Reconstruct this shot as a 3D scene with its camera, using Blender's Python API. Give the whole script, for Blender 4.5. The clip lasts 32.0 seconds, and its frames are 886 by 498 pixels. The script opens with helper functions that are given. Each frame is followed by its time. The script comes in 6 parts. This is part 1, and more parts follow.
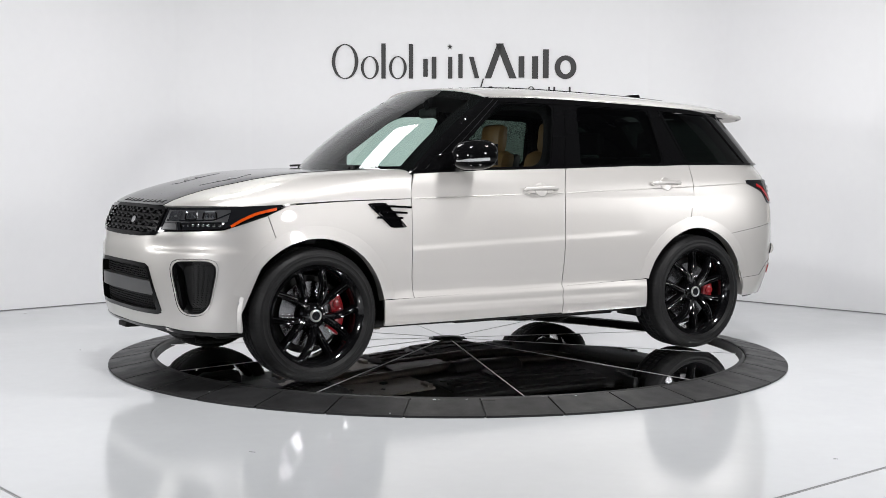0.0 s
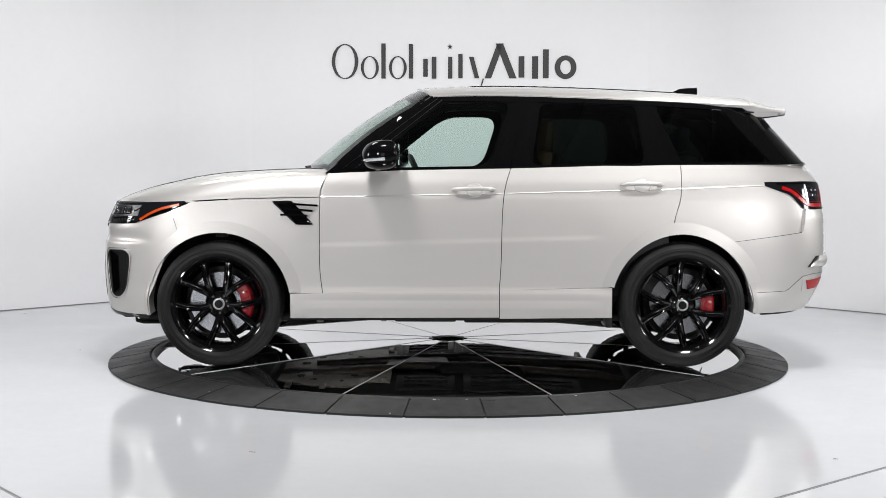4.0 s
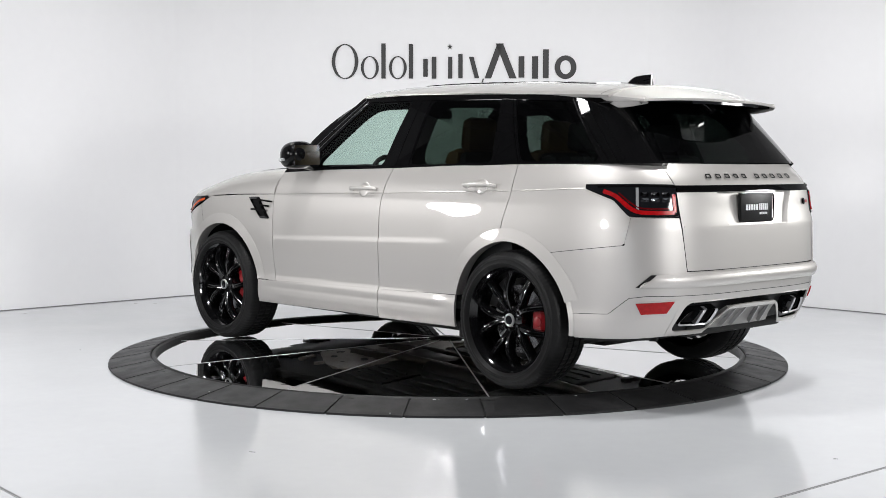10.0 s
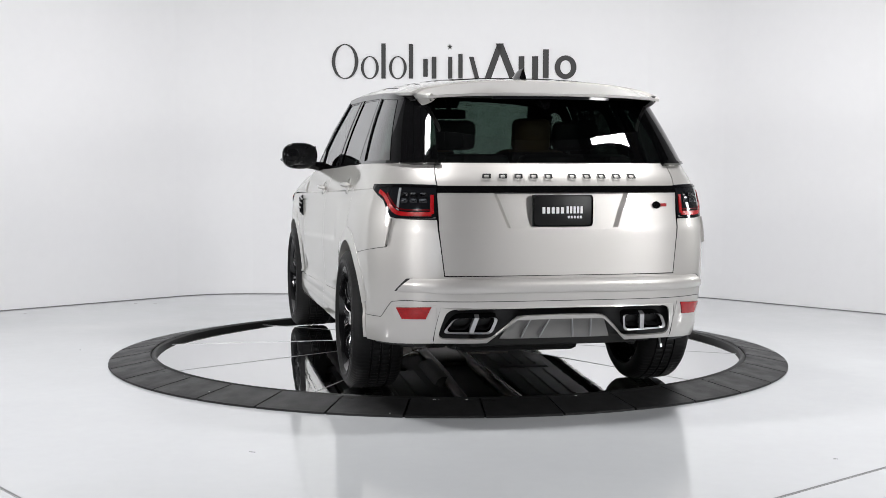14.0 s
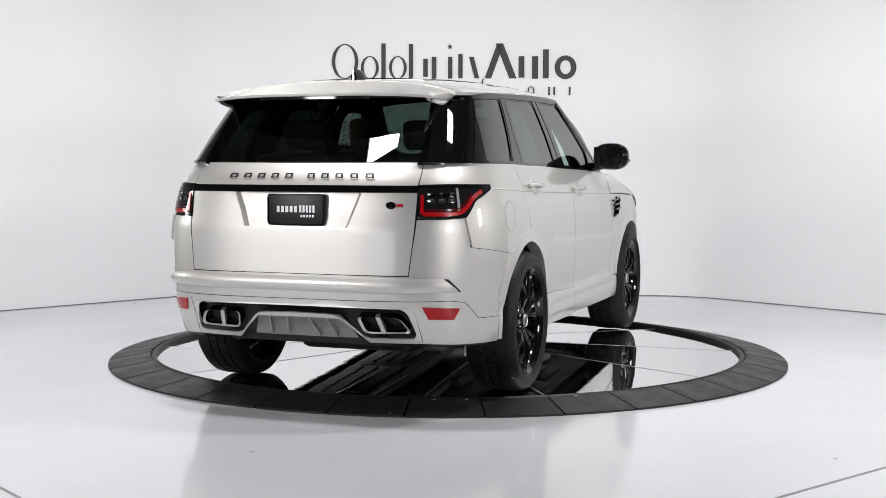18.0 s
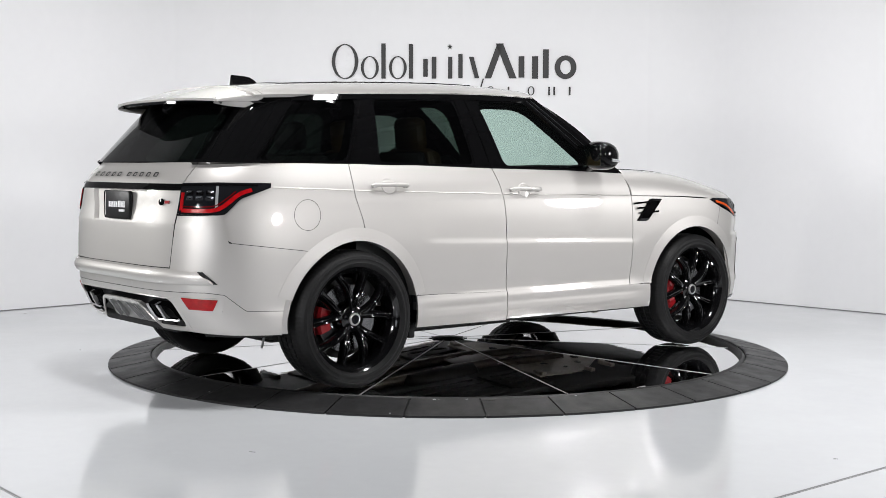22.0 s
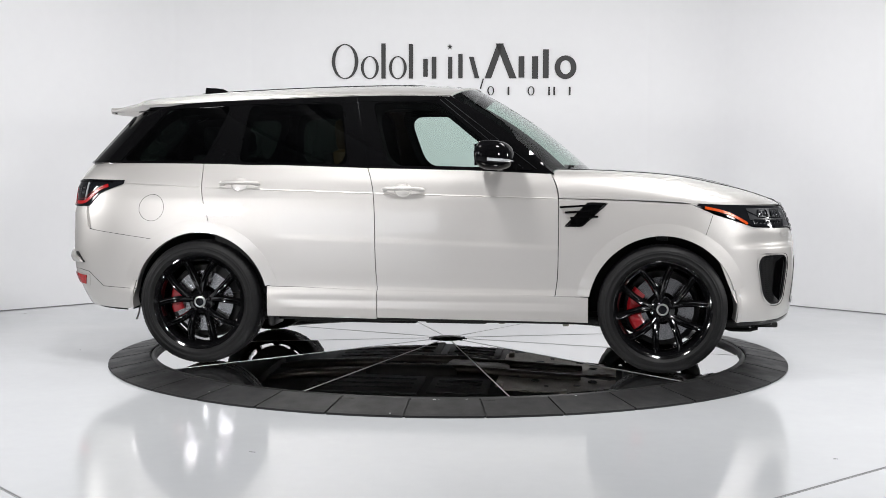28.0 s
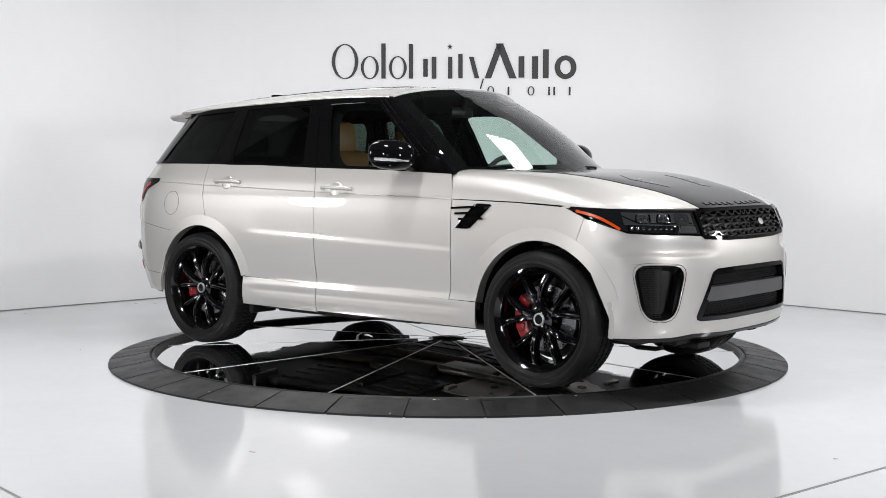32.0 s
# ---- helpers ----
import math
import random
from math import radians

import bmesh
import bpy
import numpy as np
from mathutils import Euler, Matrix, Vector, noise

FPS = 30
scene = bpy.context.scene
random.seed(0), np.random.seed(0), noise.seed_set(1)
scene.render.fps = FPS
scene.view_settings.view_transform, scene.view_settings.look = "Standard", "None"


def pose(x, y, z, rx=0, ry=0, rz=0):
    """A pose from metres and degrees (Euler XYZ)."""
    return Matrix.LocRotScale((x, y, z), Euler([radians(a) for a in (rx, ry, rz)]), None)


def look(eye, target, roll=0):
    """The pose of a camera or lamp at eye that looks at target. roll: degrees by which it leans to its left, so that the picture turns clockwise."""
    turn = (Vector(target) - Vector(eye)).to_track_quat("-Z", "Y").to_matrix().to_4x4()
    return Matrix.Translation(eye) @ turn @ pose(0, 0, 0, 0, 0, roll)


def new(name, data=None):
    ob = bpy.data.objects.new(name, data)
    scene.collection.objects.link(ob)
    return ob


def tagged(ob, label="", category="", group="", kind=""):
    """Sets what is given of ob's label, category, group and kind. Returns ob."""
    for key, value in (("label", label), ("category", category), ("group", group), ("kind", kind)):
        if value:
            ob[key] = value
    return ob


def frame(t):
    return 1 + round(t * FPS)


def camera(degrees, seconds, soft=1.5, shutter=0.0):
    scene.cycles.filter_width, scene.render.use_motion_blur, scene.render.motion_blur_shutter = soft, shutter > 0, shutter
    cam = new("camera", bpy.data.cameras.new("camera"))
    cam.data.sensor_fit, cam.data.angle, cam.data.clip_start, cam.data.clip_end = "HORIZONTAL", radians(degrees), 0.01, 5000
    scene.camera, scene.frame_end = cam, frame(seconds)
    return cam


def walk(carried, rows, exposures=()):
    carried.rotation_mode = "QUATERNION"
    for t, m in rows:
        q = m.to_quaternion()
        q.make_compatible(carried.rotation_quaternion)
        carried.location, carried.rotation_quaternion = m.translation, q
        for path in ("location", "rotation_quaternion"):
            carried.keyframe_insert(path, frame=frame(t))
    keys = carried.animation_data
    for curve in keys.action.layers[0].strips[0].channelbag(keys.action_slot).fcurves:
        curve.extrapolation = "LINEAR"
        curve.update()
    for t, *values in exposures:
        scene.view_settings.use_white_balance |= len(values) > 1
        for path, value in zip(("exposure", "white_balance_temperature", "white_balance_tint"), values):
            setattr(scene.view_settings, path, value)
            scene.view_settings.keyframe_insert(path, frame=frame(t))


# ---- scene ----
cam = camera(38.57, 32.0, soft=0.6)
eye_pose = pose(0, -8.8475, 1.2678, 90 - 3.7374, 0, 0.2333) @ pose(0, 0, 0, 0, 0, 0.1527)
walk(cam, [(0.0, eye_pose), (32.0, eye_pose)])

# ---- light: white studio bay under large ceiling softboxes ----
FLOOR_Z = -0.045
world = bpy.data.worlds.new("studio_world")
world.use_nodes = True
world.node_tree.nodes["Background"].inputs[0].default_value = (0.5, 0.52, 0.55, 1)
world.node_tree.nodes["Background"].inputs[1].default_value = 0.05
scene.world = world
scene.view_settings.exposure = 0.10


def softbox_lamp(eye, target, wide, deep, watts, shape="RECTANGLE", tone=(0.99, 0.985, 0.985)):
    data = bpy.data.lights.new("softbox_lamp", "AREA")
    data.shape, data.size, data.size_y, data.energy, data.color = shape, wide, deep, watts, tone
    ob = new("softbox_lamp", data)
    ob.matrix_world = look(eye, target)
    return ob


SOFTBOXES = [  # eye, target, width, depth, watts, shape
    ((-1.20, -2.20, 4.3), (-0.9, -0.4, 0.6), 0.66, 0.44, 118),
    ((2.0, -1.85, 4.3), (1.2, -0.2, 0.6), 0.66, 0.44, 118),
    ((-2.2, 1.45, 4.35), (-1.2, 0.0, 0.0), 1.3, 0.7, 42),
    ((2.4, 1.10, 4.35), (1.2, -0.2, 0.0), 1.3, 0.7, 42),
    ((-3.8, -5.6, 1.95), (-0.4, 0.0, 0.9), 0.66, 0.72, 119, "ELLIPSE"),
    ((3.9, -5.4, 2.0), (0.4, 0.0, 0.9), 0.66, 0.72, 119, "ELLIPSE"),
    ((-5.05, -1.0, 1.80), (-0.8, 0.0, 0.9), 0.56, 0.64, 52, "ELLIPSE"),
    ((5.05, -1.0, 1.80), (0.8, 0.0, 0.9), 0.56, 0.64, 52, "ELLIPSE"),
]
for box in SOFTBOXES:
    softbox_lamp(*box)

# ---- materials ----
def material(name, colour, rough=0.5, metal=0.0, coat=0.0, coat_rough=0.03, spec=0.5, vary=0.0, scale=8.0, bump=0.0, bump_scale=60.0,
             rough_vary=0.0, emit=None, strength=0.0, random_tone=0.0):
    """Principled surface with tone variation at two scales, uneven gloss and fine relief."""
    m = bpy.data.materials.new(name)
    m.use_nodes = True
    nt = m.node_tree
    b = nt.nodes["Principled BSDF"]
    rgba = (*colour, 1)
    b.inputs["Base Color"].default_value = rgba
    b.inputs["Roughness"].default_value = rough
    b.inputs["Metallic"].default_value = metal
    b.inputs["Coat Weight"].default_value = coat
    b.inputs["Coat Roughness"].default_value = coat_rough
    b.inputs["Specular IOR Level"].default_value = spec
    if emit:
        b.inputs["Emission Color"].default_value = (*emit, 1)
        b.inputs["Emission Strength"].default_value = strength
    m.diffuse_color = rgba
    place = nt.nodes.new("ShaderNodeTexCoord")
    if vary or random_tone:
        big, small = nt.nodes.new("ShaderNodeTexNoise"), nt.nodes.new("ShaderNodeTexNoise")
        big.inputs["Scale"].default_value, small.inputs["Scale"].default_value = scale, scale * 9
        big.inputs["Detail"].default_value, small.inputs["Detail"].default_value = 4, 3
        add = nt.nodes.new("ShaderNodeMath")
        add.operation = "ADD"
        ramp = nt.nodes.new("ShaderNodeMapRange")
        ramp.inputs[1].default_value, ramp.inputs[2].default_value = 0.6, 1.4
        ramp.inputs[3].default_value, ramp.inputs[4].default_value = 1 - vary, 1 + vary
        mix = nt.nodes.new("ShaderNodeVectorMath")
        mix.operation = "SCALE"
        mix.inputs[0].default_value = colour
        for n in (big, small):
            nt.links.new(place.outputs["Object"], n.inputs["Vector"])
        nt.links.new(big.outputs["Fac"], add.inputs[0])
        nt.links.new(small.outputs["Fac"], add.inputs[1])
        nt.links.new(add.outputs[0], ramp.inputs[0])
        nt.links.new(ramp.outputs[0], mix.inputs["Scale"])
        if random_tone:
            info = nt.nodes.new("ShaderNodeObjectInfo")
            r2 = nt.nodes.new("ShaderNodeMapRange")
            r2.inputs[3].default_value, r2.inputs[4].default_value = 1 - random_tone, 1 + random_tone
            mul = nt.nodes.new("ShaderNodeMath")
            mul.operation = "MULTIPLY"
            nt.links.new(info.outputs["Random"], r2.inputs[0])
            nt.links.new(ramp.outputs[0], mul.inputs[0])
            nt.links.new(r2.outputs[0], mul.inputs[1])
            nt.links.new(mul.outputs[0], mix.inputs["Scale"])
        nt.links.new(mix.outputs[0], b.inputs["Base Color"])
    if rough_vary:
        n = nt.nodes.new("ShaderNodeTexNoise")
        n.inputs["Scale"].default_value, n.inputs["Detail"].default_value = scale * 0.7, 5
        r = nt.nodes.new("ShaderNodeMapRange")
        r.inputs[1].default_value, r.inputs[2].default_value = 0.3, 0.7
        r.inputs[3].default_value, r.inputs[4].default_value = max(rough - rough_vary, 0.01), rough + rough_vary
        nt.links.new(place.outputs["Object"], n.inputs["Vector"])
        nt.links.new(n.outputs["Fac"], r.inputs[0])
        nt.links.new(r.outputs[0], b.inputs["Roughness"])
    if bump:
        n, k = nt.nodes.new("ShaderNodeTexNoise"), nt.nodes.new("ShaderNodeBump")
        n.inputs["Scale"].default_value, n.inputs["Detail"].default_value = bump_scale, 4
        k.inputs["Strength"].default_value, k.inputs["Distance"].default_value = bump, 0.002
        nt.links.new(place.outputs["Object"], n.inputs["Vector"])
        nt.links.new(n.outputs["Fac"], k.inputs["Height"])
        nt.links.new(k.outputs[0], b.inputs["Normal"])
    return m


def glass(name, tint, see, rough=0.0):
    """A thin pane: a clear tinted part and a mirrored skin, by Fresnel."""
    m = bpy.data.materials.new(name)
    m.use_nodes = True
    nt = m.node_tree
    nt.nodes.remove(nt.nodes["Principled BSDF"])
    clear, shine, dark, mix, body_mix, f = (nt.nodes.new("ShaderNode" + k) for k in
                                            ("BsdfTransparent", "BsdfGlossy", "BsdfDiffuse", "MixShader", "MixShader", "LayerWeight"))
    clear.inputs[0].default_value = (*tint, 1)
    shine.inputs["Roughness"].default_value = rough
    shine.inputs["Color"].default_value = (1, 1, 1, 1)
    dark.inputs[0].default_value = (0.004, 0.004, 0.005, 1)
    f.inputs["Blend"].default_value = 0.5
    power, gloss = nt.nodes.new("ShaderNodeMath"), nt.nodes.new("ShaderNodeMath")
    power.operation, gloss.operation = "POWER", "MULTIPLY_ADD"
    power.inputs[1].default_value, gloss.inputs[1].default_value, gloss.inputs[2].default_value = 5.0, 0.93, 0.05
    nt.links.new(f.outputs["Facing"], power.inputs[0])
    nt.links.new(power.outputs[0], gloss.inputs[0])
    body_mix.inputs[0].default_value = see
    nt.links.new(dark.outputs[0], body_mix.inputs[1])
    nt.links.new(clear.outputs[0], body_mix.inputs[2])
    nt.links.new(gloss.outputs[0], mix.inputs[0])
    nt.links.new(body_mix.outputs[0], mix.inputs[1])
    nt.links.new(shine.outputs[0], mix.inputs[2])
    nt.links.new(mix.outputs[0], nt.nodes["Material Output"].inputs["Surface"])
    m.diffuse_color = (*[0.3 * c for c in tint], 1)
    return m


PAINT = material("pearl_paint", (0.525, 0.506, 0.493), 0.49, 0.68, 1.0, 0.012, spec=0.5, vary=0.015, scale=300)
PAINT.node_tree.nodes["Principled BSDF"].inputs["Specular Tint"].default_value = (0.92, 1.0, 0.88, 1)     # greenish pearl in its gloss
CARBON = material("carbon_bonnet", (0.003, 0.003, 0.0034), 0.06, 0.0, spec=0.14, vary=0.35, scale=120)
GLOSS_BLACK = material("gloss_black", (0.003, 0.003, 0.0033), 0.03, 0.0, spec=0.30)
TRIM_BLACK = material("satin_black_plastic", (0.006, 0.006, 0.0065), 0.42, spec=0.3, bump=0.15, bump_scale=400)
RUBBER = material("tyre_rubber", (0.0075, 0.0075, 0.0079), 0.52, vary=0.3, scale=14, bump=0.25, bump_scale=180, spec=0.18)
WHEEL_BLACK = material("gloss_black_alloy", (0.003, 0.003, 0.0034), 0.09, 0.0, spec=0.6)
STEEL = material("brake_steel", (0.34, 0.34, 0.355), 0.24, 1.0, vary=0.12, scale=30)
CHROME = material("chrome", (0.75, 0.76, 0.78), 0.06, 1.0)
CHROME_DARK = material("black_chrome", (0.10, 0.10, 0.105), 0.12, 1.0)
GRILLE_BLACK = material("black_grille_gloss", (0.008, 0.008, 0.0085), 0.10, 0.0, spec=0.6)
BAR_GREY = material("satin_grey_bar", (0.075, 0.075, 0.077), 0.30, spec=0.5, vary=0.1, scale=20)
SILVER = material("satin_silver", (0.48, 0.48, 0.49), 0.32, 0.8)
RED_BRAKE = material("red_caliper", (0.30, 0.005, 0.010), 0.3, 0.0, 0.6)
RED_LENS = material("red_lens", (0.30, 0.004, 0.006), 0.20, 0.0, 0.0, spec=0.3, vary=0.4, scale=40, bump=0.3, bump_scale=220)
RED_DEEP = material("deep_red_lens", (0.10, 0.002, 0.003), 0.12, 0.0, 0.0, spec=0.4)
AMBER = material("amber_lens", (0.50, 0.060, 0.006), 0.20, 0.0, 0.0, spec=0.3, vary=0.3, scale=60)
CLEAR_LENS = material("clear_lens_insert", (0.62, 0.64, 0.66), 0.12, 0.6, 1.0)
LAMP_GREY = material("grey_lamp_bezel", (0.026, 0.027, 0.030), 0.38, 0.1, spec=0.3)
LENS_GLASS = material("lamp_lens", (0.10, 0.105, 0.115), 0.10, 0.8, spec=0.5)
LAMP_DARK = material("dark_lamp_body", (0.008, 0.0085, 0.010), 0.06, 0.0, spec=0.12)
DIFFUSER = material("satin_grey_diffuser", (0.32, 0.313, 0.304), 0.38, 0.7, vary=0.03, scale=20)
UNDER = material("underbody_black", (0.0045, 0.0044, 0.0042), 0.6, spec=0.3, vary=0.4, scale=10, bump=0.3, bump_scale=40)
EXHAUST_METAL = material("exhaust_steel", (0.085, 0.075, 0.065), 0.42, 0.9, vary=0.25, scale=12)
TRAY_ALLOY = material("cast_tray_alloy", (0.24, 0.22, 0.19), 0.5, 0.5, vary=0.35, scale=9, bump=0.3, bump_scale=60)
FELT = material("black_cabin_felt", (0.004, 0.004, 0.0042), 1.0, spec=0.0)
TAN = material("tan_leather", (0.125, 0.068, 0.019), 0.5, vary=0.1, scale=25, bump=0.25, bump_scale=300)
DARK_TRIM = material("dark_cabin_trim", (0.012, 0.012, 0.013), 0.55, spec=0.3, vary=0.15, scale=30)
LINING = material("dark_headlining", (0.012, 0.012, 0.0125), 0.85, vary=0.1, scale=50)
FRONT_GLASS = glass("clear_green_glass", (0.80, 0.90, 0.86), 0.97)
DARK_GLASS = glass("privacy_glass", (0.065, 0.085, 0.075), 0.9)
SCREEN_GLASS = glass("windscreen_glass", (0.72, 0.86, 0.80), 0.97)
WALL_PAINT = material("white_wall_paint", (0.80, 0.80, 0.815), 0.6, vary=0.012, scale=1.2, bump=0.04, bump_scale=90)
EPOXY = material("pale_grey_epoxy", (0.585, 0.60, 0.62), 0.12, 0.0, 0.25, 0.06, vary=0.02, scale=1.5, rough_vary=0.05)
RAMP = material("black_rubber_ramp", (0.0145, 0.0145, 0.0152), 0.46, spec=0.28, vary=0.3, scale=9, bump=0.25, bump_scale=120, rough_vary=0.1, random_tone=0.18)
SEAL = material("black_seal", (0.006, 0.006, 0.006), 0.45, spec=0.3)
MIRROR = material("mirrored_deck", (0.86, 0.865, 0.87), 0.015, 1.0, rough_vary=0.012, scale=3, bump=0.35, bump_scale=4)
SIGN = material("charcoal_sign", (0.022, 0.021, 0.022), 0.5)
JOINT = material("floor_joint", (0.16, 0.16, 0.165), 0.6)
CEILING_PAINT = material("dark_ceiling", (0.035, 0.035, 0.037), 0.8, vary=0.1, scale=2)
DOOR_STEEL = material("dark_shutter", (0.035, 0.035, 0.037), 0.5, vary=0.1, scale=3)
PANE_GLOW = material("frosted_glow_pane", (0.8, 0.82, 0.86), 0.5, emit=(0.90, 0.94, 1.0), strength=2.5)
HALL_GREY = material("grey_hall_paint", (0.20, 0.20, 0.205), 0.6, vary=0.05, scale=2)
SCUFF = material("floor_scuff", (0.12, 0.12, 0.12), 0.7)

# ---- body form of the car: x forward from the front axle, y to its left, z up from the turntable ----
CAR_X, CAR_Y = 1.4468, -0.0364          # front axle to turntable axis


def curve(*pts):
    """A smooth function through points (a, value)."""
    pts = sorted(pts)
    n = len(pts)
    tang = []
    for i in range(n):
        lo, hi = pts[max(i - 1, 0)], pts[min(i + 1, n - 1)]
        tang.append((hi[1] - lo[1]) / (hi[0] - lo[0]))

    def value(a):
        if a <= pts[0][0]:
            return pts[0][1]
        if a >= pts[-1][0]:
            return pts[-1][1]
        i = 0
        while a > pts[i + 1][0]:
            i += 1
        h = pts[i + 1][0] - pts[i][0]
        t = (a - pts[i][0]) / h
        t2, t3 = t * t, t * t * t
        return ((2 * t3 - 3 * t2 + 1) * pts[i][1] + (t3 - 2 * t2 + t) * h * tang[i]
                + (3 * t2 - 2 * t3) * pts[i + 1][1] + (t3 - t2) * h * tang[i + 1])
    return value


side_width = curve((0.24, 0.895), (0.30, 0.934), (0.36, 0.949), (0.45, 0.950), (0.50, 0.943), (0.62, 0.950), (0.80, 0.960),
                   (0.95, 0.954), (1.06, 0.940), (1.09, 0.931), (1.16, 0.913), (1.22, 0.890), (1.29, 0.862))
nose_x = curve((0.24, 0.77), (0.32, 0.83), (0.45, 0.860), (0.62, 0.868), (0.76, 0.862), (0.85, 0.848), (0.92, 0.828), (1.04, 0.770), (1.10, 0.72), (1.20, 0.60))
tail_x = curve((0.30, -3.79), (0.42, -3.87), (0.55, -3.935), (0.68, -3.950), (0.78, -3.9475), (0.90, -3.9435), (0.95, -3.9420), (0.975, -3.936), (1.04, -3.922),
               (1.14, -3.91), (1.21, -3.875), (1.29, -3.80))
FRONT_X, REAR_X, FRONT_S, REAR_S = 0.05, -2.80, 1.60, -4.45   # s: way along the car's side, then round its corners to the middle
FRONT_N, REAR_N = 3.1, 4.15


def ease(a, b, x):
    t = min(max((x - a) / (b - a), 0), 1)
    return t * t * (3 - 2 * t)


def relief(s, z):
    """Hollows and ridges of the doors and sills between the wheels."""
    way = ease(-2.46, -2.28, s) * (1 - ease(-0.66, -0.50, s))
    z0 = 0.790 - 0.031 * (s + 1.228)
    door = -0.006 * ease(z0 - 0.016, z0 + 0.016, z) * (1 - ease(z0 + 0.02, 1.05, z)) - 0.004 * (1 - ease(0.50, 0.70, z)) * ease(0.497, 0.503, z)
    sill = 0.75 * (0.004 * math.exp(-((z - 0.468) / 0.016) ** 2) - 0.004 * math.exp(-((z - 0.424) / 0.014) ** 2) + 0.003 * math.exp(-((z - 0.375) / 0.016) ** 2))
    return way * (door + (sill if z < 0.505 else 0))


def body(s, z, off=0.0):
    """The car's left skin at way s and height z, pushed out by off."""
    if off:
        p = body(s, z)
        e = 0.004
        du = body(s + e, z) - body(s - e, z)
        dv = body(s, z + e) - body(s, z - e)
        n = dv.cross(du).normalized()
        return p - n * off if n.dot(p - Vector((-1.45, 0, p.z))) < 0 else p + n * off
    w = side_width(z)
    if s > FRONT_X:
        a, sign, mid, b, n = (s - FRONT_X) / (FRONT_S - FRONT_X), 1, FRONT_X, nose_x(z) - FRONT_X, FRONT_N
    elif s < REAR_X:
        a, sign, mid, b, n = (REAR_X - s) / (REAR_X - REAR_S), -1, REAR_X, REAR_X - tail_x(z), REAR_N
    else:
        return Vector((s, w + relief(s, z), z))
    phi = a * math.pi / 2
    c, d = math.cos(phi), math.sin(phi)
    r = (abs(c / w) ** n + abs(d / b) ** n) ** (-1 / n)
    if sign > 0:
        r -= 0.014 * ease(0.40, 0.60, s) * (1 - ease(1.0, 1.15, s)) * ease(0.772, 0.800, z) * (1 - ease(0.805, 0.885, z))
    return Vector((mid + sign * r * d, r * c, z))


def cabin(s, z, off=0.0):
    """The left skin of windows and pillars, from the belt to the roof; s as in body()."""
    if off:
        p, e = cabin(s, z), 0.004
        n = (cabin(s, z + e) - cabin(s, z - e)).cross(cabin(s + e, z) - cabin(s - e, z)).normalized()
        return p - n * off if n.dot(p - Vector((-1.9, 0, p.z))) < 0 else p + n * off
    t = (z - 1.26) / 0.46
    w = 0.866 - 0.166 * t + 0.05 * t * (1 - t)
    if s > CABIN_X:
        return Vector((s, w, z))
    b = CABIN_X + 3.815 - 0.34 * (z - 1.285) / 0.375
    phi = (CABIN_X - s) / (CABIN_X - CABIN_S) * math.pi / 2
    c, d, n = math.cos(phi), math.sin(phi), 5.0
    r = (abs(c / w) ** n + abs(d / b) ** n) ** (-1 / n)
    return Vector((CABIN_X - r * d, r * c, z))


CABIN_X, CABIN_S = -2.60, -4.30


# ---- mesh helpers ----
def finish(name, bm, mat, smooth=True):
    me = bpy.data.meshes.new(name)
    bm.to_mesh(me)
    bm.free()
    me.materials.append(mat)
    if smooth:
        me.shade_smooth()
        me.set_sharp_from_angle(angle=radians(38))
    return new(name, me)


def part(name, bm, mat, parent, label="", smooth=True):
    """Links a bmesh as one mesh object under a thing or a part."""
    ob = finish(name, bm, mat, smooth)
    ob.parent = parent
    if label:
        ob["label"] = label
    return ob


def car_part(name, bm, mat, parent, label="", smooth=True):
    bmesh.ops.translate(bm, verts=bm.verts, vec=(CAR_X, CAR_Y, 0))
    return part(name, bm, mat, parent, label, smooth)


def thing(name, label, category, group="", at=None):
    ob = new(name)
    if at:
        ob.matrix_basis = at
    return tagged(ob, label, category, group)


def box(bm, x0, x1, y0, y1, z0, z1, bevel=0.0):
    vs = [bm.verts.new(p) for p in ((x0, y0, z0), (x1, y0, z0), (x1, y1, z0), (x0, y1, z0), (x0, y0, z1), (x1, y0, z1), (x1, y1, z1), (x0, y1, z1))]
    for f in ((3, 2, 1, 0), (4, 5, 6, 7), (0, 1, 5, 4), (1, 2, 6, 5), (2, 3, 7, 6), (3, 0, 4, 7)):
        bm.faces.new([vs[i] for i in f])
    if bevel:
        es = list({e for v in vs for e in v.link_edges})
        bmesh.ops.bevel(bm, geom=es, offset=bevel, segments=2, affect="EDGES", profile=0.5)
    return bm


def new_box(*a, bevel=0.0):
    return box(bmesh.new(), *a, bevel=bevel)


